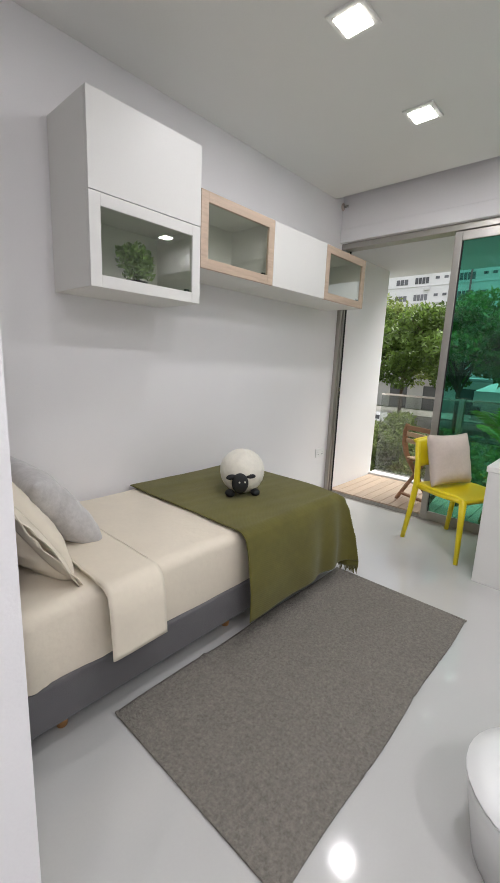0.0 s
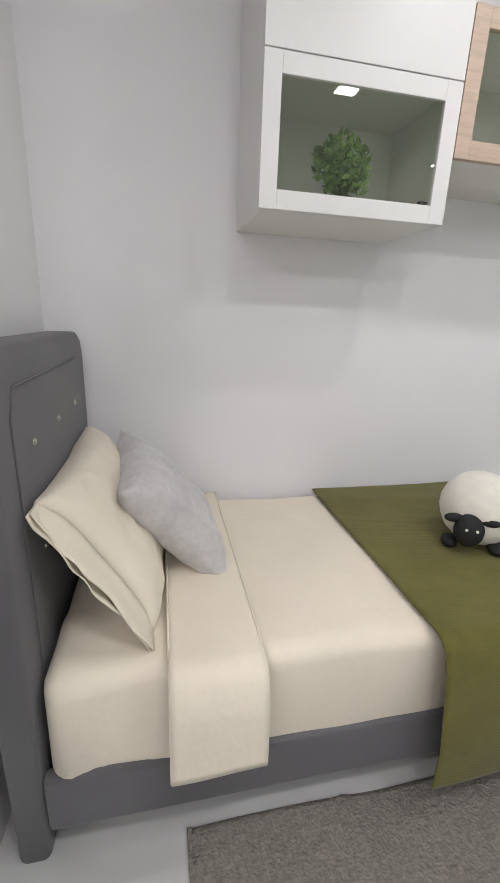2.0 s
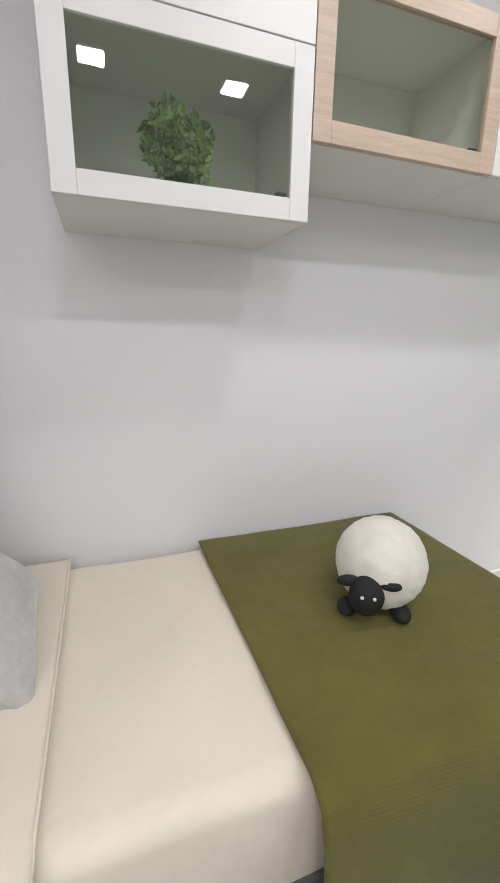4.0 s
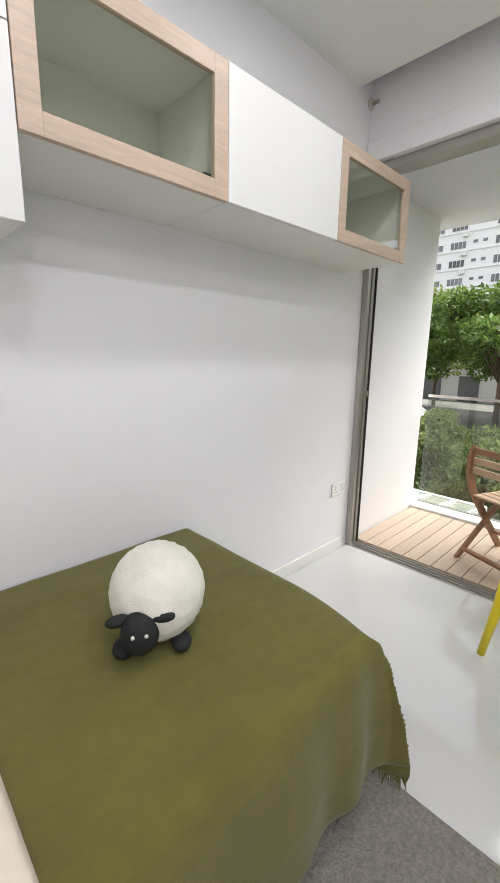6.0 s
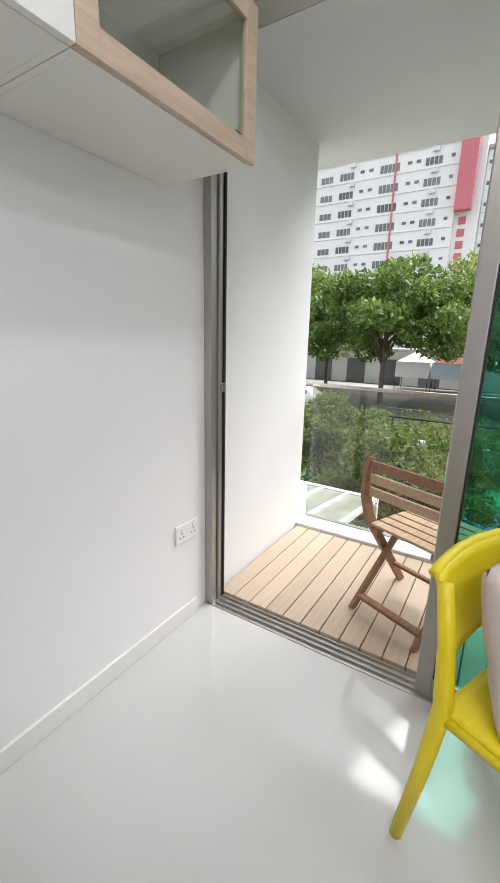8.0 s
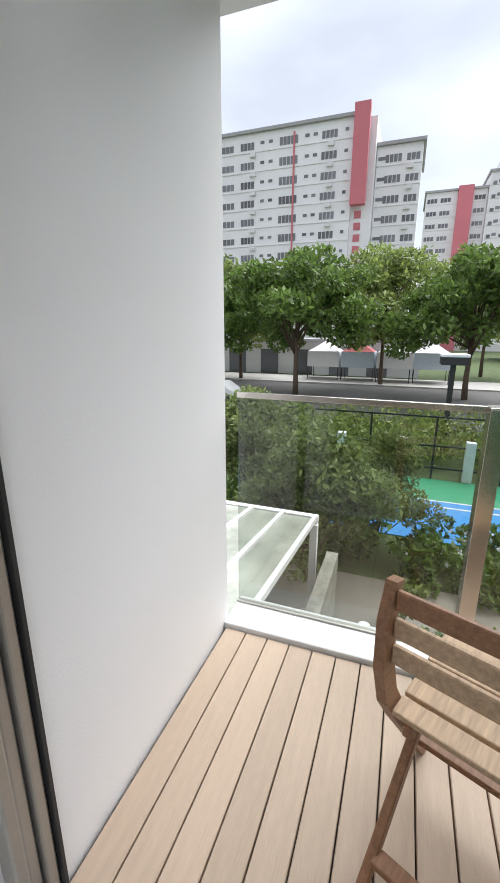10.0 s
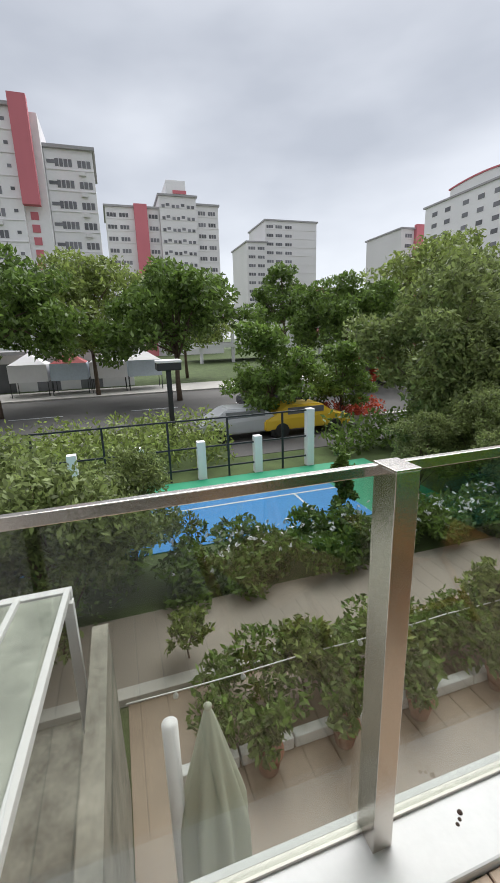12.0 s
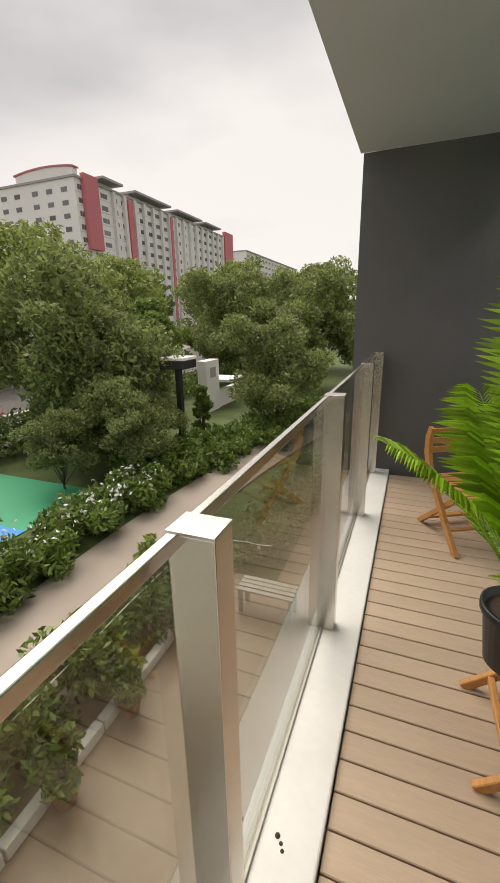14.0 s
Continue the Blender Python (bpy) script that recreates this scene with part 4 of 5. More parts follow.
def tree_mesh(seed, height, crown_r, crown_h, leaves, size, material, trunk_r, feather=1.0):
    """Tapered trunk, limbs that fork, and clumps of leaves round the limb ends."""
    r = random.Random(seed)
    e = empty("tree", (0, 0, 0), "", "tree", "trees along the road")
    base = height - crown_h
    bm = tube([(0, 0, -0.1), (0.06, 0.03, base * 0.5), (0.0, 0.08, base + 0.15 * crown_h), (0.1, 0, base + 0.5 * crown_h)], [trunk_r, trunk_r * 0.8, trunk_r * 0.6, trunk_r * 0.25], 9)
    tips = []
    for k in range(19):
        a = k * 2.4 + r.uniform(-0.4, 0.4)
        z0 = base + crown_h * r.uniform(-0.05, 0.35)
        rr = crown_r * r.uniform(0.45, 0.92)
        z1 = base + crown_h * r.uniform(0.15, 0.92)
        rr *= max(0.25, math.sin(math.pi * (0.18 + 0.74 * (z1 - base) / crown_h)))
        p0, p2 = Vector((0.03, 0.05, z0)), Vector((rr * math.cos(a), rr * math.sin(a), z1))
        p1 = p0.lerp(p2, 0.5) + Vector((0, 0, 0.08 * crown_h))
        tube([p0, p1, p2], [trunk_r * 0.4, trunk_r * 0.24, trunk_r * 0.08], 6, bm)
        tips.append(p2)
        for q in range(3):
            tips.append(p1.lerp(p2, r.uniform(0.2, 0.95)) + Vector((r.uniform(-1, 1), r.uniform(-1, 1), r.uniform(-0.5, 0.8))) * crown_r * 0.34)
    tips.append(Vector((0.1, 0, base + crown_h * 0.88)))
    part("trunk", bm, BARK, e, "", True)
    v, f = leaf_cloud([tuple(t) for t in tips], crown_r * 0.215 * feather, leaves, size, seed, 0.75)
    raw_mesh("crown", v, f, material, e)
    return e


def plant_tree(e, spots, label):
    """The first spot takes the tree itself, the others copies."""
    for k, (x, y, s, rz) in enumerate(spots):
        m = pose(x, y, GZ, 0, 0, rz) @ Matrix.Diagonal((s, s, s, 1))
        if k == 0:
            e.matrix_basis = m
            e["label"] = label
        else:
            c = copy_thing(e, pose(x, y, GZ, 0, 0, rz))
            c.matrix_basis = m


plant_tree(tree_mesh(21, 9.8, 5.3, 6.8, 16000, 0.21, LEAF_DARK, 0.22), [(31, 6.6, 1, 0), (33, -4.6, 0.98, 80), (36, 15.5, 1.0, 200), (34, -19, 0.92, 140), (36, 26, 1.1, 10)], "broad dark green street tree with rounded crown")
plant_tree(tree_mesh(22, 10.8, 5.4, 7.2, 10000, 0.22, LEAF_LIGHT, 0.2, 1.15), [(39, 1.2, 1.0, 0), (39, 14.0, 0.95, 120), (30, -27, 0.95, 60), (40, -32, 1.2, 200), (41, -48, 1.15, 300), (52, -66, 1.2, 30), (40, -70, 1.1, 90), (28, -58, 1.1, 140), (20, -62, 1.0, 10), (45, -95, 1.2, 70), (50, -8, 1.0, 33)], "light feathery green rain tree with open crown")
plant_tree(tree_mesh(23, 5.2, 2.5, 4.6, 9000, 0.13, LEAF_MID, 0.10), [(21, -7.3, 1, 0), (22, -11.5, 0.8, 60), (26, -32, 1.3, 150), (24, -22, 1.1, 250), (20, -25, 1.0, 20)], "round bright green young tree on the verge")
plant_tree(tree_mesh(24, 15, 4.6, 11, 9000, 0.28, LEAF_DARK, 0.3), [(62, -25, 1, 0), (56, -52, 0.85, 90), (50, -40, 0.75, 200), (60, -86, 0.9, 45)], "tall dark layered tree far beyond the road")
plant_tree(tree_mesh(25, 7.0, 3.1, 6.6, 27000, 0.115, LEAF_GREY, 0.12, 1.25), [(15.6, -12.4, 1, 0), (13.4, -11.6, 0.72, 150), (14.6, -27.0, 1.1, 90), (17.8, -17.5, 0.8, 200), (9.3, -26, 1.05, 40), (11, -37, 1.3, 10), (19, -34, 1.2, 60), (22, -46, 1.3, 300), (8.6, -16.2, 0.66, 110), (11.6, -9.9, 0.42, 25)], "dense grey green multi-stemmed tree by the court")
plant_tree(tree_mesh(26, 3.4, 1.5, 3.1, 14000, 0.06, LEAF_GREY, 0.05, 1.1), [(8.7, 0.7, 0.92, 0), (10.6, -0.4, 0.78, 100), (10.4, 2.3, 1.0, 220), (12.2, -8.4, 0.7, 30), (12.6, -13, 0.9, 140), (10.6, -9.6, 0.75, 70), (11.3, -11.6, 0.7, 260)], "fine leaved grey green shrub beside the path")
plant_tree(tree_mesh(27, 1.15, 0.42, 0.9, 900, 0.06, LEAF_LIGHT, 0.02), [(7.0, -2.3, 1, 0), (6.9, -3.3, 1.0, 50), (7.0, -5.2, 1.1, 90), (8.0, -1.0, 0.8, 20)], "small broad leaved shrub at the patio edge")

for py in (-1.5, -2.4, -3.4, -4.6):
    pt = empty("flower_pot", (6.25, py, GZ + 0.02), "terracotta flower pot with a leafy plant on the patio", "plant", "patio pots")
    part("pot", lathe([(0.10, 0), (0.15, 0.24), (0.165, 0.25), (0.165, 0.28), (0.14, 0.28)], 18), POTCLAY, pt, "", True)
    v, f = leaf_cloud([(0, 0, 0.45), (0.12, 0.06, 0.5), (-0.1, 0.08, 0.42), (0.02, -0.12, 0.6)], 0.17, 500, 0.055, int(-py * 10))
    raw_mesh("foliage", v, f, LEAF_MID, pt)

plant_tree(tree_mesh(28, 2.1, 0.34, 1.95, 3200, 0.06, LEAF_DARK, 0.035, 1.3), [(11.0, -5.15, 1, 0), (10.6, -13.6, 1.15, 70)], "slim columnar dark green shrub by the hedge")

# low white planter edging, bulb string and bench on the patio
for k in range(9):
    structure("planter_edge", (6.36, -0.62 - 0.62 * (k + 1) + 0.02, GZ + 0.02), (6.48, -0.62 - 0.62 * k, GZ + 0.17), KERBM, 0.012)
sl = empty("string_lights", (6.79, 0, -2.4), "thin white wire hung with small white globe bulbs", "string lights")
turns = [(0, -0.15), (0, -6.19), (-1.35, -6.22)]
for k, ((ax, ay), (bx, by)) in enumerate(zip(turns, turns[1:])):
    run = [(ax + (bx - ax) * i / 24, ay + (by - ay) * i / 24, -0.02 * abs(math.sin(math.pi * i / 8))) for i in range(25)]
    part("wire", tube(run, 0.008, 5), PLASTIC, sl, "", True)
    for i in range(2, 24, 3 if k == 0 else 9):
        bulb = lathe([(0.008, 0.0), (0.012, -0.02), (0.03, -0.045), (0.028, -0.075), (0.006, -0.09)], 12)
        bulb.transform(Matrix.Translation(run[i]))
        part("bulb", bulb, PLASTIC, sl, "", True)
for sx, sy in turns[1:2]:
    part("post", tube([(sx, sy, GZ + 2.42), (sx, sy, 0.02)], 0.015, 8), BLACKMETAL, sl)
bn = empty("patio_bench", (5.3, -5.6, GZ + 0.02), "low pale slatted patio bench below the balcony", "bench")
for k in range(4):
    part("seat_slat", slab((-0.45, -0.2 + 0.1 * k, 0.40), (0.45, -0.12 + 0.1 * k, 0.43), 0.005), CONCRETE, bn)
for sx in (-0.40, 0.40):
    for sy in (-0.15, 0.13):
        part("leg", slab((sx - 0.03, sy - 0.03, 0), (sx + 0.03, sy + 0.03, 0.399), 0.004), CONCRETE, bn)

# closed cantilever umbrella on the patio
um = empty("patio_umbrella", (5.2, -0.74, GZ + 0.02), "closed grey green patio umbrella beside its white post", "umbrella")


def canopy_fn(u, v):
    a = 2 * math.pi * u
    r = (0.015 + 0.17 * min(1, v * 1.7) ** 0.8 + 0.03 * v) * (1 + 0.22 * math.sin(8 * a) * min(1, v * 2))
    return (r * math.cos(a), r * math.sin(a), 2.17 - 1.5 * v)


part("canopy", sheet(64, 24, canopy_fn), CANVAS, um, "", True)
part("pole", tube([(0, 0, 0.06), (0, 0, 2.16)], 0.02, 10), FACADE, um, "", True)
part("finial", lathe([(0.02, 2.15), (0.028, 2.18), (0.008, 2.20)], 12), CANVAS, um, "", True)
part("post", tube([(0, 0.24, 0.06), (0, 0.24, 2.13)], 0.05, 14), FACADE, um, "white round post", True)
part("base_plate", slab((-0.35, -0.35, 0), (0.35, 0.45, 0.06), 0.01), CONCRETE, um)

# neighbour's lean-to roof
cn = empty("lean_to_roof", (0, 0, 0), "milky lean-to roof with white glazing bars next door", "canopy roof")
for k in range(7):
    y = 0.16 + 0.37 * k
    part("glazing_bar", bar((3.92, y, -0.45), (6.45, y, -0.78), 0.045, 0.06), FACADE, cn)
    if k < 6:
        part("roof_panel", bar((3.92, y + 0.185, -0.46), (6.40, y + 0.185, -0.785), 0.32, 0.02), ROOFGLASS, cn)
part("gutter", bar((6.45, 0.13, -0.80), (6.45, 2.35, -0.80), 0.08, 0.08), FACADE, cn)
structure("wall_party", (3.92, -0.11, GZ), (6.5, 0.02, -1.2), STAINED)
for py in (0.16, 2.3):
    part("post", bar((6.4, py, GZ), (6.4, py, -0.84), 0.08, 0.08), FACADE, cn)


def park_lamp(x, y, h):
    e = empty("park_lamp", (x, y, GZ), "black park lamp post with a flat square head", "lamp post", "park lamps")
    part("post", bar((0, 0, 0), (0, 0, h), 0.18, 0.18), BLACKMETAL, e)
    part("head", slab((-0.45, -0.45, h - 0.28), (0.45, 0.45, h), 0.03), BLACKMETAL, e)
    part("cap", slab((-0.47, -0.47, h), (0.47, 0.47, h + 0.1), 0.02), FACADE, e)


park_lamp(19.2, -2.3, 3.55)
park_lamp(10.8, -12.45, 3.2)
ks = empty("gate_kiosk", (13.0, -18.9, GZ), "white rendered gate pillar with a low canopy", "kiosk")
part("pillar", slab((-0.25, -0.7, 0), (0.25, 0.7, 2.55), 0.02), FACADE, ks)
part("canopy", slab((-0.9, -2.4, 1.35), (0.9, -0.701, 1.5), 0.02), FACADE, ks)
part("sign_board", slab((-0.27, -0.3, 1.7), (-0.2505, 0.3, 2.2), 0.005), SLABGREY, ks)
part("wall", slab((-0.15, -4.5, 0), (0.15, -0.701, 0.9), 0.02), FACADE, ks)

for k in range(4):
    tn = empty("market_tent", (42, 6.5 - 3.1 * k, GZ + 0.1), "pale blue and white market tent beyond the road", "tent", "market tents")
    part("wall", slab((-1.4, -1.45, 1.2), (1.4, 1.45, 2.6), 0.03), TENT if k % 2 else FACADE, tn)
    roof = lathe([(2.0, 2.6), (1.2, 2.95), (0.05, 3.5)], 4)
    roof.transform(pose(0, 0, 0, 0, 0, 45))
    part("roof", roof, REDROOF if k == 1 else FACADE, tn)
    for sx in (-1.35, 1.35):
        for sy in (-1.4, 1.4):
            part("pole", bar((sx, sy, 0), (sx, sy, 1.2), 0.06, 0.06), BLACKMETAL, tn)


def car(x, y, col, label):
    e = empty("car", (x, y, GZ + 0.02), label, "car", "cars on the road", rz=90)
    bm = bmesh.new()
    prof = [(-2.1, 0.35), (-2.15, 0.75), (-1.25, 0.88), (-0.7, 1.38), (0.9, 1.42), (1.7, 0.92), (2.1, 0.82), (2.12, 0.35)]
    rings = [[bm.verts.new((px, sy * (0.85 if pz < 1 else 0.68), pz)) for px, pz in prof] for sy in (-1, 1)]
    for i in range(len(prof)):
        j = (i + 1) % len(prof)
        bm.faces.new((rings[0][i], rings[0][j], rings[1][j], rings[1][i]))
    bm.faces.new(rings[0])
    bm.faces.new(rings[1][::-1])
    bmesh.ops.bevel(bm, geom=bm.edges[:], offset=0.06, segments=2, affect="EDGES")
    part("body", bm, mat("car_" + label.split()[0], col, 0.25, vary=0.02), e)
    for sy in (-1, 1):
        part("side_window", slab((-0.75, sy * 0.775 - 0.02, 0.95), (1.0, sy * 0.775 + 0.02, 1.30), 0.01), WINDARK, e)
        for wx in (-1.3, 1.3):
            w = lathe([(0.30, -0.1), (0.33, -0.07), (0.33, 0.07), (0.30, 0.1)], 18)
            w.transform(pose(wx, sy * 0.8, 0.33, 90, 0, 0))
            part("wheel", w, RUBBER, e)


car(26, 10.5, (0.7, 0.7, 0.7), "white saloon car on the road")
car(20.4, -5.6, (0.45, 0.46, 0.48), "silver saloon car on the road")
car(27, -9.5, (0.05, 0.05, 0.06), "black saloon car on the road")
car(20.3, -8.4, (0.75, 0.5, 0.05), "yellow taxi on the road")
car(34, -23, (0.6, 0.08, 0.04), "red saloon car on the road")


bs = empty("bus_shelter", (34, -20, GZ), "small bus shelter with a red roof beyond the road", "shelter")
part("roof", slab((-1.2, -2.6, 2.15), (1.2, 2.6, 2.6), 0.12, 3), REDROOF, bs)
part("back_panel", slab((0.9, -2.3, 0.3), (0.96, 2.3, 2.1), 0.01), WINDARK, bs)
for py in (-2.2, 0, 2.2):
    part("post", bar((0.7, py, 0), (0.7, py, 2.15), 0.1, 0.1), BLACKMETAL, bs)
REDLEAF = mat("red_bract", (0.42, 0.07, 0.03), 0.6, kind="leaf", vary=0.25, scale=0.7)
scatter("flowering_shrub", ((21.75, -14.2, GZ + 0.02), (23.0, -8.6, GZ + 0.9)), 2600, 0.09, REDLEAF, 41, "orange red flowering shrubs along the kerb", "shrubs")

# ---- housing blocks ----
def window_mesh(w, h, panes):
    """A recessed-looking strip window: dark panes between pale mullions under a ledge. Local y runs along the wall, x points out at -x."""
    bm = bmesh.new()
    step = w / panes
    for k in range(panes):
        slab((-0.05, -w / 2 + k * step + 0.05, 0), (0.0, -w / 2 + (k + 1) * step - 0.05, h), 0, 2, bm)
    return bm


# four-fifths blocks laid out to fit the camera's view, scaled up about its eye
EYE_SCALE, CAM_EYE = 1.25, Vector((2.95, -0.42, 1.24))


def block(name, label, x, y0, y1, depth, top, storeys, cols, wall, sh=2.17, stripes=(), facing="x", roof=True):
    """A slab block whose front stands at x (or, facing 'y', at y1), with a row of windows to each storey."""
    e = empty(name, CAM_EYE * (1 - EYE_SCALE), label, "apartment block", "housing blocks")
    e.scale = (EYE_SCALE, EYE_SCALE, EYE_SCALE)
    front = part("wall", slab((x, y0, GZ), (x + depth, y1, top)), wall, e)
    if roof:
        part("roof", slab((x - 0.4, y0 - 0.3, top), (x + depth + 0.4, y1 + 0.3, top + 0.35)), SLABGREY, e)
    for a, b, z0, z1 in stripes:
        part("stripe", slab((x - 0.9, a, z0), (x - 0.001, b, z1)), PINK, e, "pink red vertical fin")
    shared = {}
    for s in range(storeys):
        z = top - 1.75 - s * sh
        if z < GZ + 3:
            break
        for y, w, h, panes, up in cols:
            h, up = h * 0.72, up * 0.72
            key = (w, h, panes)
            if key not in shared:
                ob = part("window", window_mesh(w, h, panes), WINDARK, e)
                shared[key] = ob.data
            else:
                ob = new("window", shared[key])
                ob.parent = e
            ob.location = (x - 0.005, y, z + up)
        part("ledge", slab((x - 0.10, y0, z - 0.36), (x - 0.002, y1, z - 0.29)), FACADE2, e)
    return e


def ac(e, x, y, z):
    part("air_conditioner", slab((x - 0.4, y - 0.36, z), (x - 0.01, y + 0.36, z + 0.42), 0.03), FACADE2, e)


A_COLS = [(23.3, 1.7, 1.0, 3, 0), (20.6, 1.9, 1.1, 4, 0), (18.6, 0.6, 0.45, 1, 0.65), (17.5, 0.6, 0.45, 1, 0.65), (15.2, 2.4, 1.2, 5, 0), (12.9, 0.6, 0.45, 1, 0.65), (11.9, 0.6, 0.45, 1, 0.65), (10.2, 1.9, 1.1, 4, 0), (8.2, 0.5, 0.45, 1, 0.65), (26.5, 0.8, 1.2, 1, 0), (29.5, 1.7, 1.0, 3, 0), (33, 1.7, 1.0, 3, 0), (36, 1.7, 1.0, 3, 0)]
A = block("apartment_building", "white twelve storey housing block with pink red fin", 58, 7.4, 38, 12, 25.1, 12, A_COLS, FACADE, stripes=((5.6, 7.35, 15.8, 26.1),))
for s in range(11):
    for y in (19.8, 10.0):
        ac(A, 58, y, 25.1 - 2.65 - s * 2.17)
part("drain_pipe", slab((57.85, 14.4, GZ), (57.998, 14.60, 24.6)), PINK, A, "thin pink drain pipe")
part("link_wall", slab((58.6, 4.9, GZ), (69, 7.39, 25.1)), FACADE, A)
for s in range(11):
    part("stair_window", slab((58.5, 6.1, 14.6 - 1.3 * s), (58.599, 6.9, 15.4 - 1.3 * s)), PINK, A)
part("roof_tank", slab((60, 9, 25.46), (66, 15, 26.2)), FACADE2, A)
Bw = block("apartment_building", "lower white wing of the pink finned block", 60, -0.3, 4.85, 10, 22.4, 11, [(4.2, 1.0, 0.5, 1, 0.4), (2.9, 1.9, 1.1, 4, 0), (0.7, 1.5, 1.0, 3, 0)], FACADE)
for s in range(8):
    ac(Bw, 60, 1.0, 22.4 - 2.65 - s * 2.17)
block("apartment_building", "distant white housing block with pink stripe", 95, -11.8, -1.5, 12, 26.4, 12, [(-2.6, 1.8, 1.0, 3, 0), (-4.9, 1.8, 1.0, 3, 0), (-10.6, 1.8, 1.0, 3, 0)], FACADE2, stripes=((-9.4, -6.9, GZ, 27.0),))
tw = block("apartment_building", "distant white stair tower of the housing block", 94, -19.2, -11.85, 12, 28.6, 12, [(-13.5, 0.8, 0.7, 1, 0), (-16.5, 0.8, 0.7, 1, 0)], FACADE2)
part("lift_room", slab((93.6, -17.2, 28.96), (104, -13.4, 31.4), 0.05), FACADE, tw)
part("lift_room_band", slab((93.45, -17.3, 29.0), (93.599, -14.6, 29.6)), PINK, tw, "pink band")
for k in range(12):
    for y in (-12.6, -14.6, -15.5, -17.6, -18.5):
        part("slot_window", slab((93.9, y - 0.3, 26.5 - 2.17 * k), (93.999, y + 0.3, 27.1 - 2.17 * k)), WINDARK, tw)
block("apartment_building", "distant white housing block wing", 95, -24, -19.25, 12, 27.5, 13, [(-20.5, 1.6, 1.0, 3, 0), (-22.6, 1.6, 1.0, 3, 0)], FACADE2)
block("apartment_building", "distant cream housing block with a curved top", 116, -57.5, -42.3, 14, 31.0, 13, [(-43.6, 2.0, 1.0, 3, 0), (-46.2, 2.0, 1.0, 3, 0), (-49, 2.0, 1.0, 3, 0)], FACADE2)
block("apartment_building", "distant low cream housing wing", 115, -42.2, -36.6, 14, 25.3, 11, [(-38, 2.0, 1.0, 3, 0), (-40.6, 2.0, 1.0, 3, 0)], FACADE2)
block("apartment_building", "far housing block with pink centre", 160, -95, -72, 12, 19, 7, [(-75 - 4 * k, 2.6, 1.0, 3, 0) for k in range(5)], FACADE2, stripes=((-84, -80, GZ, 19.5),))
D_COLS = [(-67.5 - 3.05 * k, 1.9, 1.15, 3, 0) for k in range(22)]
D = block("apartment_building", "long white housing block with pink red stripes and dark roofs", 62, -134, -66, 20.4, 26.0, 13, D_COLS, FACADE, stripes=((-71.2, -67.6, 14.5, 27.0), (-81.5, -80, GZ, 25.5), (-97.3, -96.3, GZ, 25.5), (-134, -128, 14, 27.5)))
for ry0, ry1 in ((-78, -72), (-96, -82), (-112, -99), (-124, -114)):
    part("roof_canopy", slab((60.5, ry0, 27.2), (75, ry1, 27.6)), SLABGREY, D)
    part("roof_wall", slab((63, ry0 + 0.6, 26.35), (74, ry1 - 0.6, 27.2)), FACADE2, D)
for k in range(17):
    yb = -76 - 3.4 * k
    part("balcony_column", slab((61.3, yb - 0.35, GZ), (61.998, yb + 0.35, 25.9)), FACADE2, D)
# its gable, seen end on
gsh = bpy.data.meshes.new("gable_window")
gb = slab((-0.7, 0, 0), (0.7, 0.06, 0.8))
gb.to_mesh(gsh)
gb.free()
gsh.materials.append(WINDARK)
for s in range(12):
    for gx in (64.5, 68, 71.5, 76, 79.5):
        ob = new("gable_window", gsh)
        ob.parent = D
        ob.location = (gx, -65.998, 23.9 - 2.17 * s)
def arch(z0, rise, x0, x1, y0, y1, base):
    """A wall head between x0 and x1 whose top bows up by rise."""
    b = bmesh.new()
    n = 14
    for y in (y0, y1):
        for i in range(n + 1):
            u = i / n
            b.verts.new((x0 + (x1 - x0) * u, y, z0 + rise * (1 - (2 * u - 1) ** 2)))
            b.verts.new((x0 + (x1 - x0) * u, y, base if base is not None else z0 - 0.25 + rise * (1 - (2 * u - 1) ** 2)))
    b.verts.ensure_lookup_table()
    vs, o = b.verts, 2 * (n + 1)
    for i in range(n):
        k = 2 * i
        b.faces.new((vs[k], vs[k + 2], vs[k + 3], vs[k + 1]))
        b.faces.new((vs[o + k], vs[o + k + 1], vs[o + k + 3], vs[o + k + 2]))
        b.faces.new((vs[k], vs[o + k], vs[o + k + 2], vs[k + 2]))
        b.faces.new((vs[k + 1], vs[k + 3], vs[o + k + 3], vs[o + k + 1]))
    for k in (0, 2 * n):
        b.faces.new((vs[k], vs[k + 1], vs[o + k + 1], vs[o + k]))
    return b


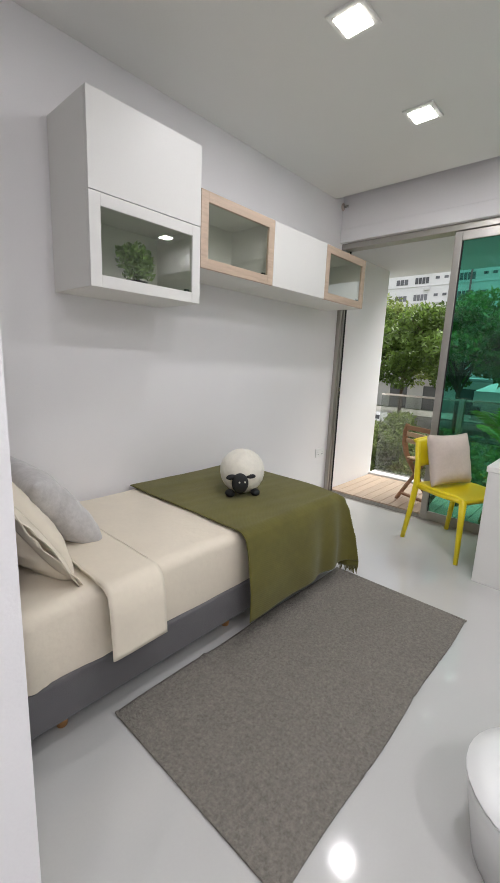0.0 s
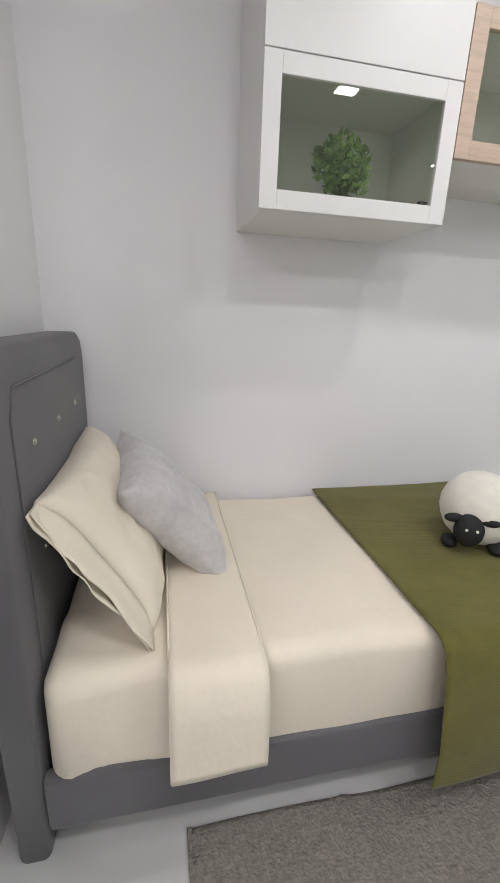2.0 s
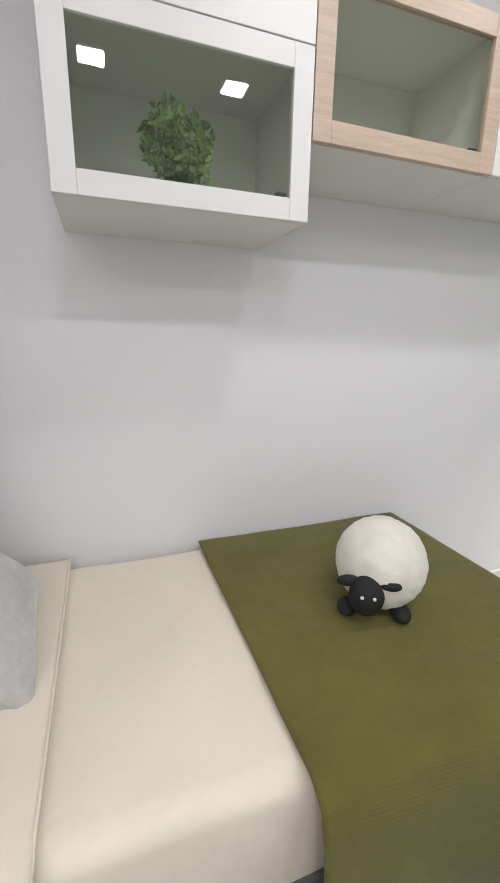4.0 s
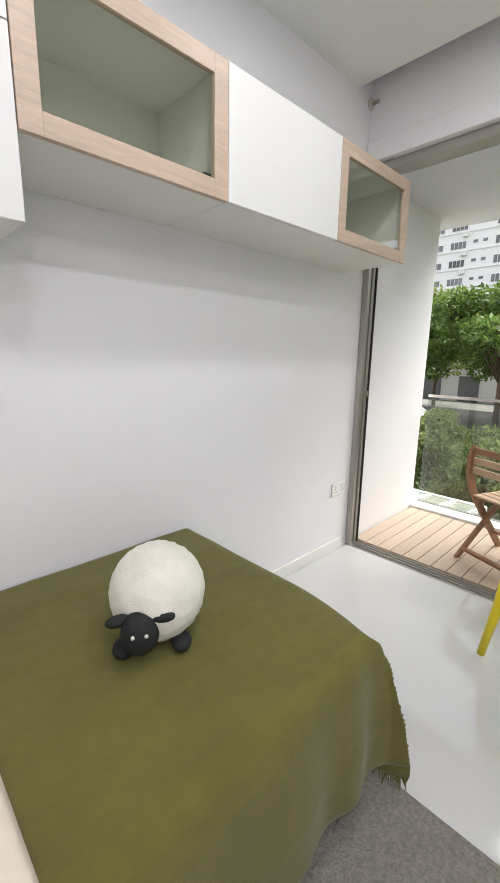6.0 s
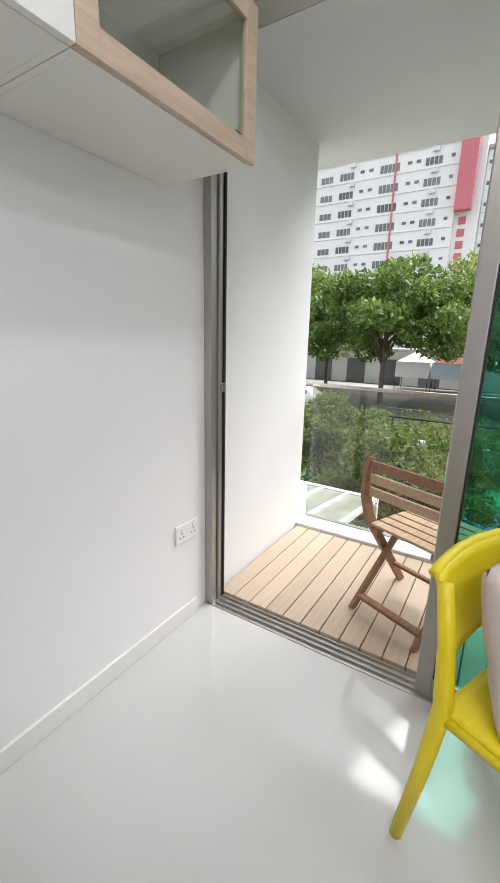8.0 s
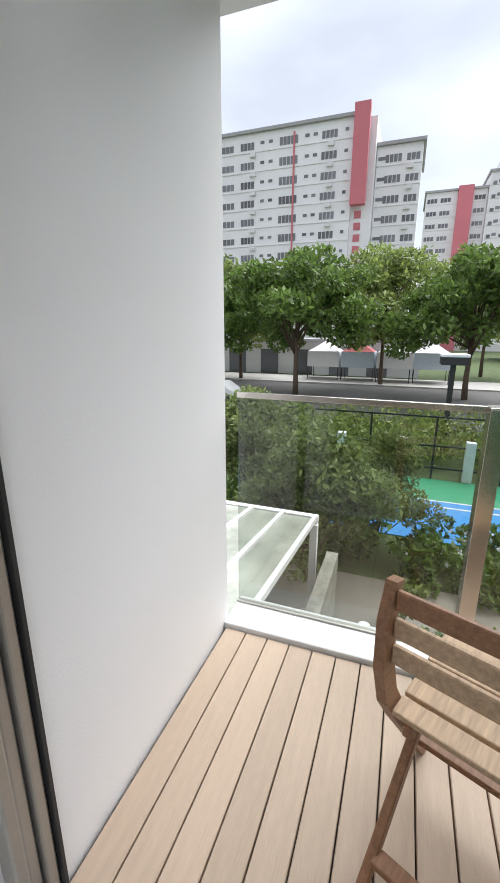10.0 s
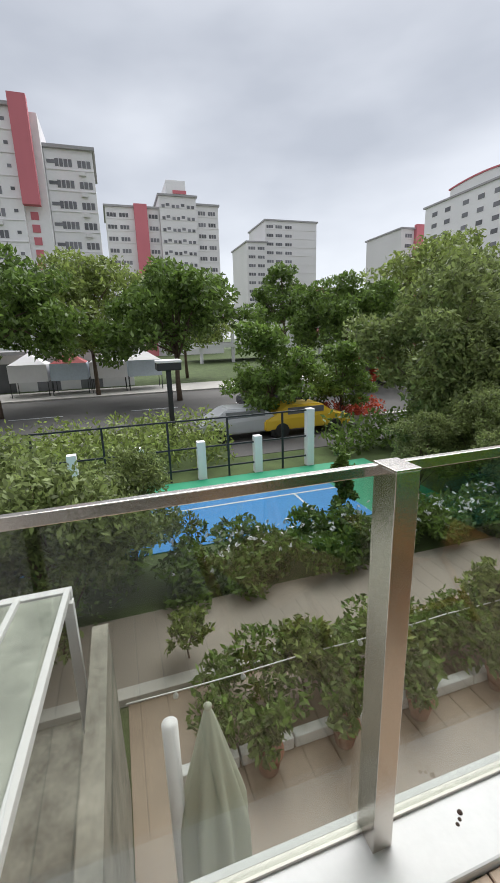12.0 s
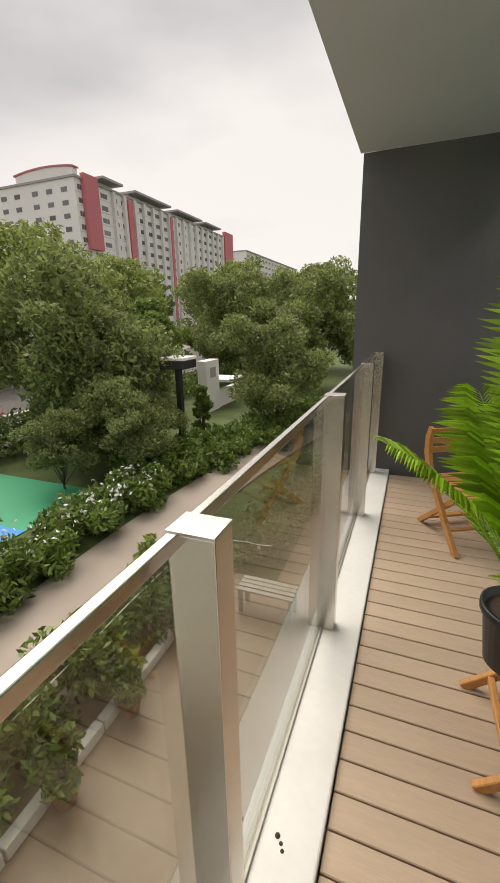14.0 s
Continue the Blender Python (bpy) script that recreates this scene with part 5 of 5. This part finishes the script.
part("curved_parapet", arch(27.5, 0.55, 62, 75.6, -67, -65.9, 26.36), FACADE, D)
part("parapet_coping", arch(27.76, 0.55, 61.7, 75.9, -67.2, -65.7, None), PINK, D, "pink red curved coping")
block("apartment_building", "white housing block behind with pink stripe", 90, -84, -66, 14, 24, 8, [(-68 - 3 * k, 1.9, 1.1, 3, 0) for k in range(5)], FACADE2, stripes=((-72.5, -69.5, GZ, 25),))
block("apartment_building", "far white slab block beyond the trees", 63, -220, -150, 14, 25, 9, [(-152.5 - 4 * k, 2.6, 1.1, 3, 0) for k in range(17)], FACADE2)
cp = empty("car_park", (0, 0, 0), "low cream multi-storey car park behind trees", "car park")
for k in range(3):
    part("deck", slab((75, -62, GZ + 2.6 + 3 * k), (88, -14, GZ + 3.4 + 3 * k)), FACADE2, cp)
for k in range(9):
    part("column", slab((75.2, -61.5 + 5.8 * k, GZ), (75.8, -61 + 5.8 * k, GZ + 8.6)), FACADE2, cp)
sp = empty("shop_house", (0, 0, 0), "low white shelter wall behind the street trees", "building")
part("wall", slab((46, -2, GZ), (50, 40, GZ + 3.4)), FACADE2, sp)
part("roof", slab((45, -2.5, GZ + 3.4), (51, 40.5, GZ + 3.7)), SLABGREY, sp)
for k in range(10):
    part("doorway", slab((45.95, 1 + 3.8 * k, GZ), (45.999, 3 + 3.8 * k, GZ + 2.6)), WINDARK, sp)

# ---- deck boards, the balcony floor ----
dk_floor = tagged(new("balcony_floor"), "brown composite deck boards", "floor", kind="structure")
pitch, gap = 0.0913, 0.0045
bm = slab((2.714, -pitch + gap, -0.005), (KX - 0.004, 0, DZ), 0.0025, 1)
me = bpy.data.meshes.new("deck_board")
bm.to_mesh(me)
bm.free()
me.materials.append(DECK)
for k in range(42):
    y = -0.014 - pitch * k
    if y - pitch < BEND:
        break
    ob = new("deck_board", me)
    ob.parent = dk_floor
    ob.location = (0, y, 0)
part("joist", slab((2.721, BEND, -0.019), (KX - 0.002, -0.002, -0.0055)), GAPM, dk_floor)
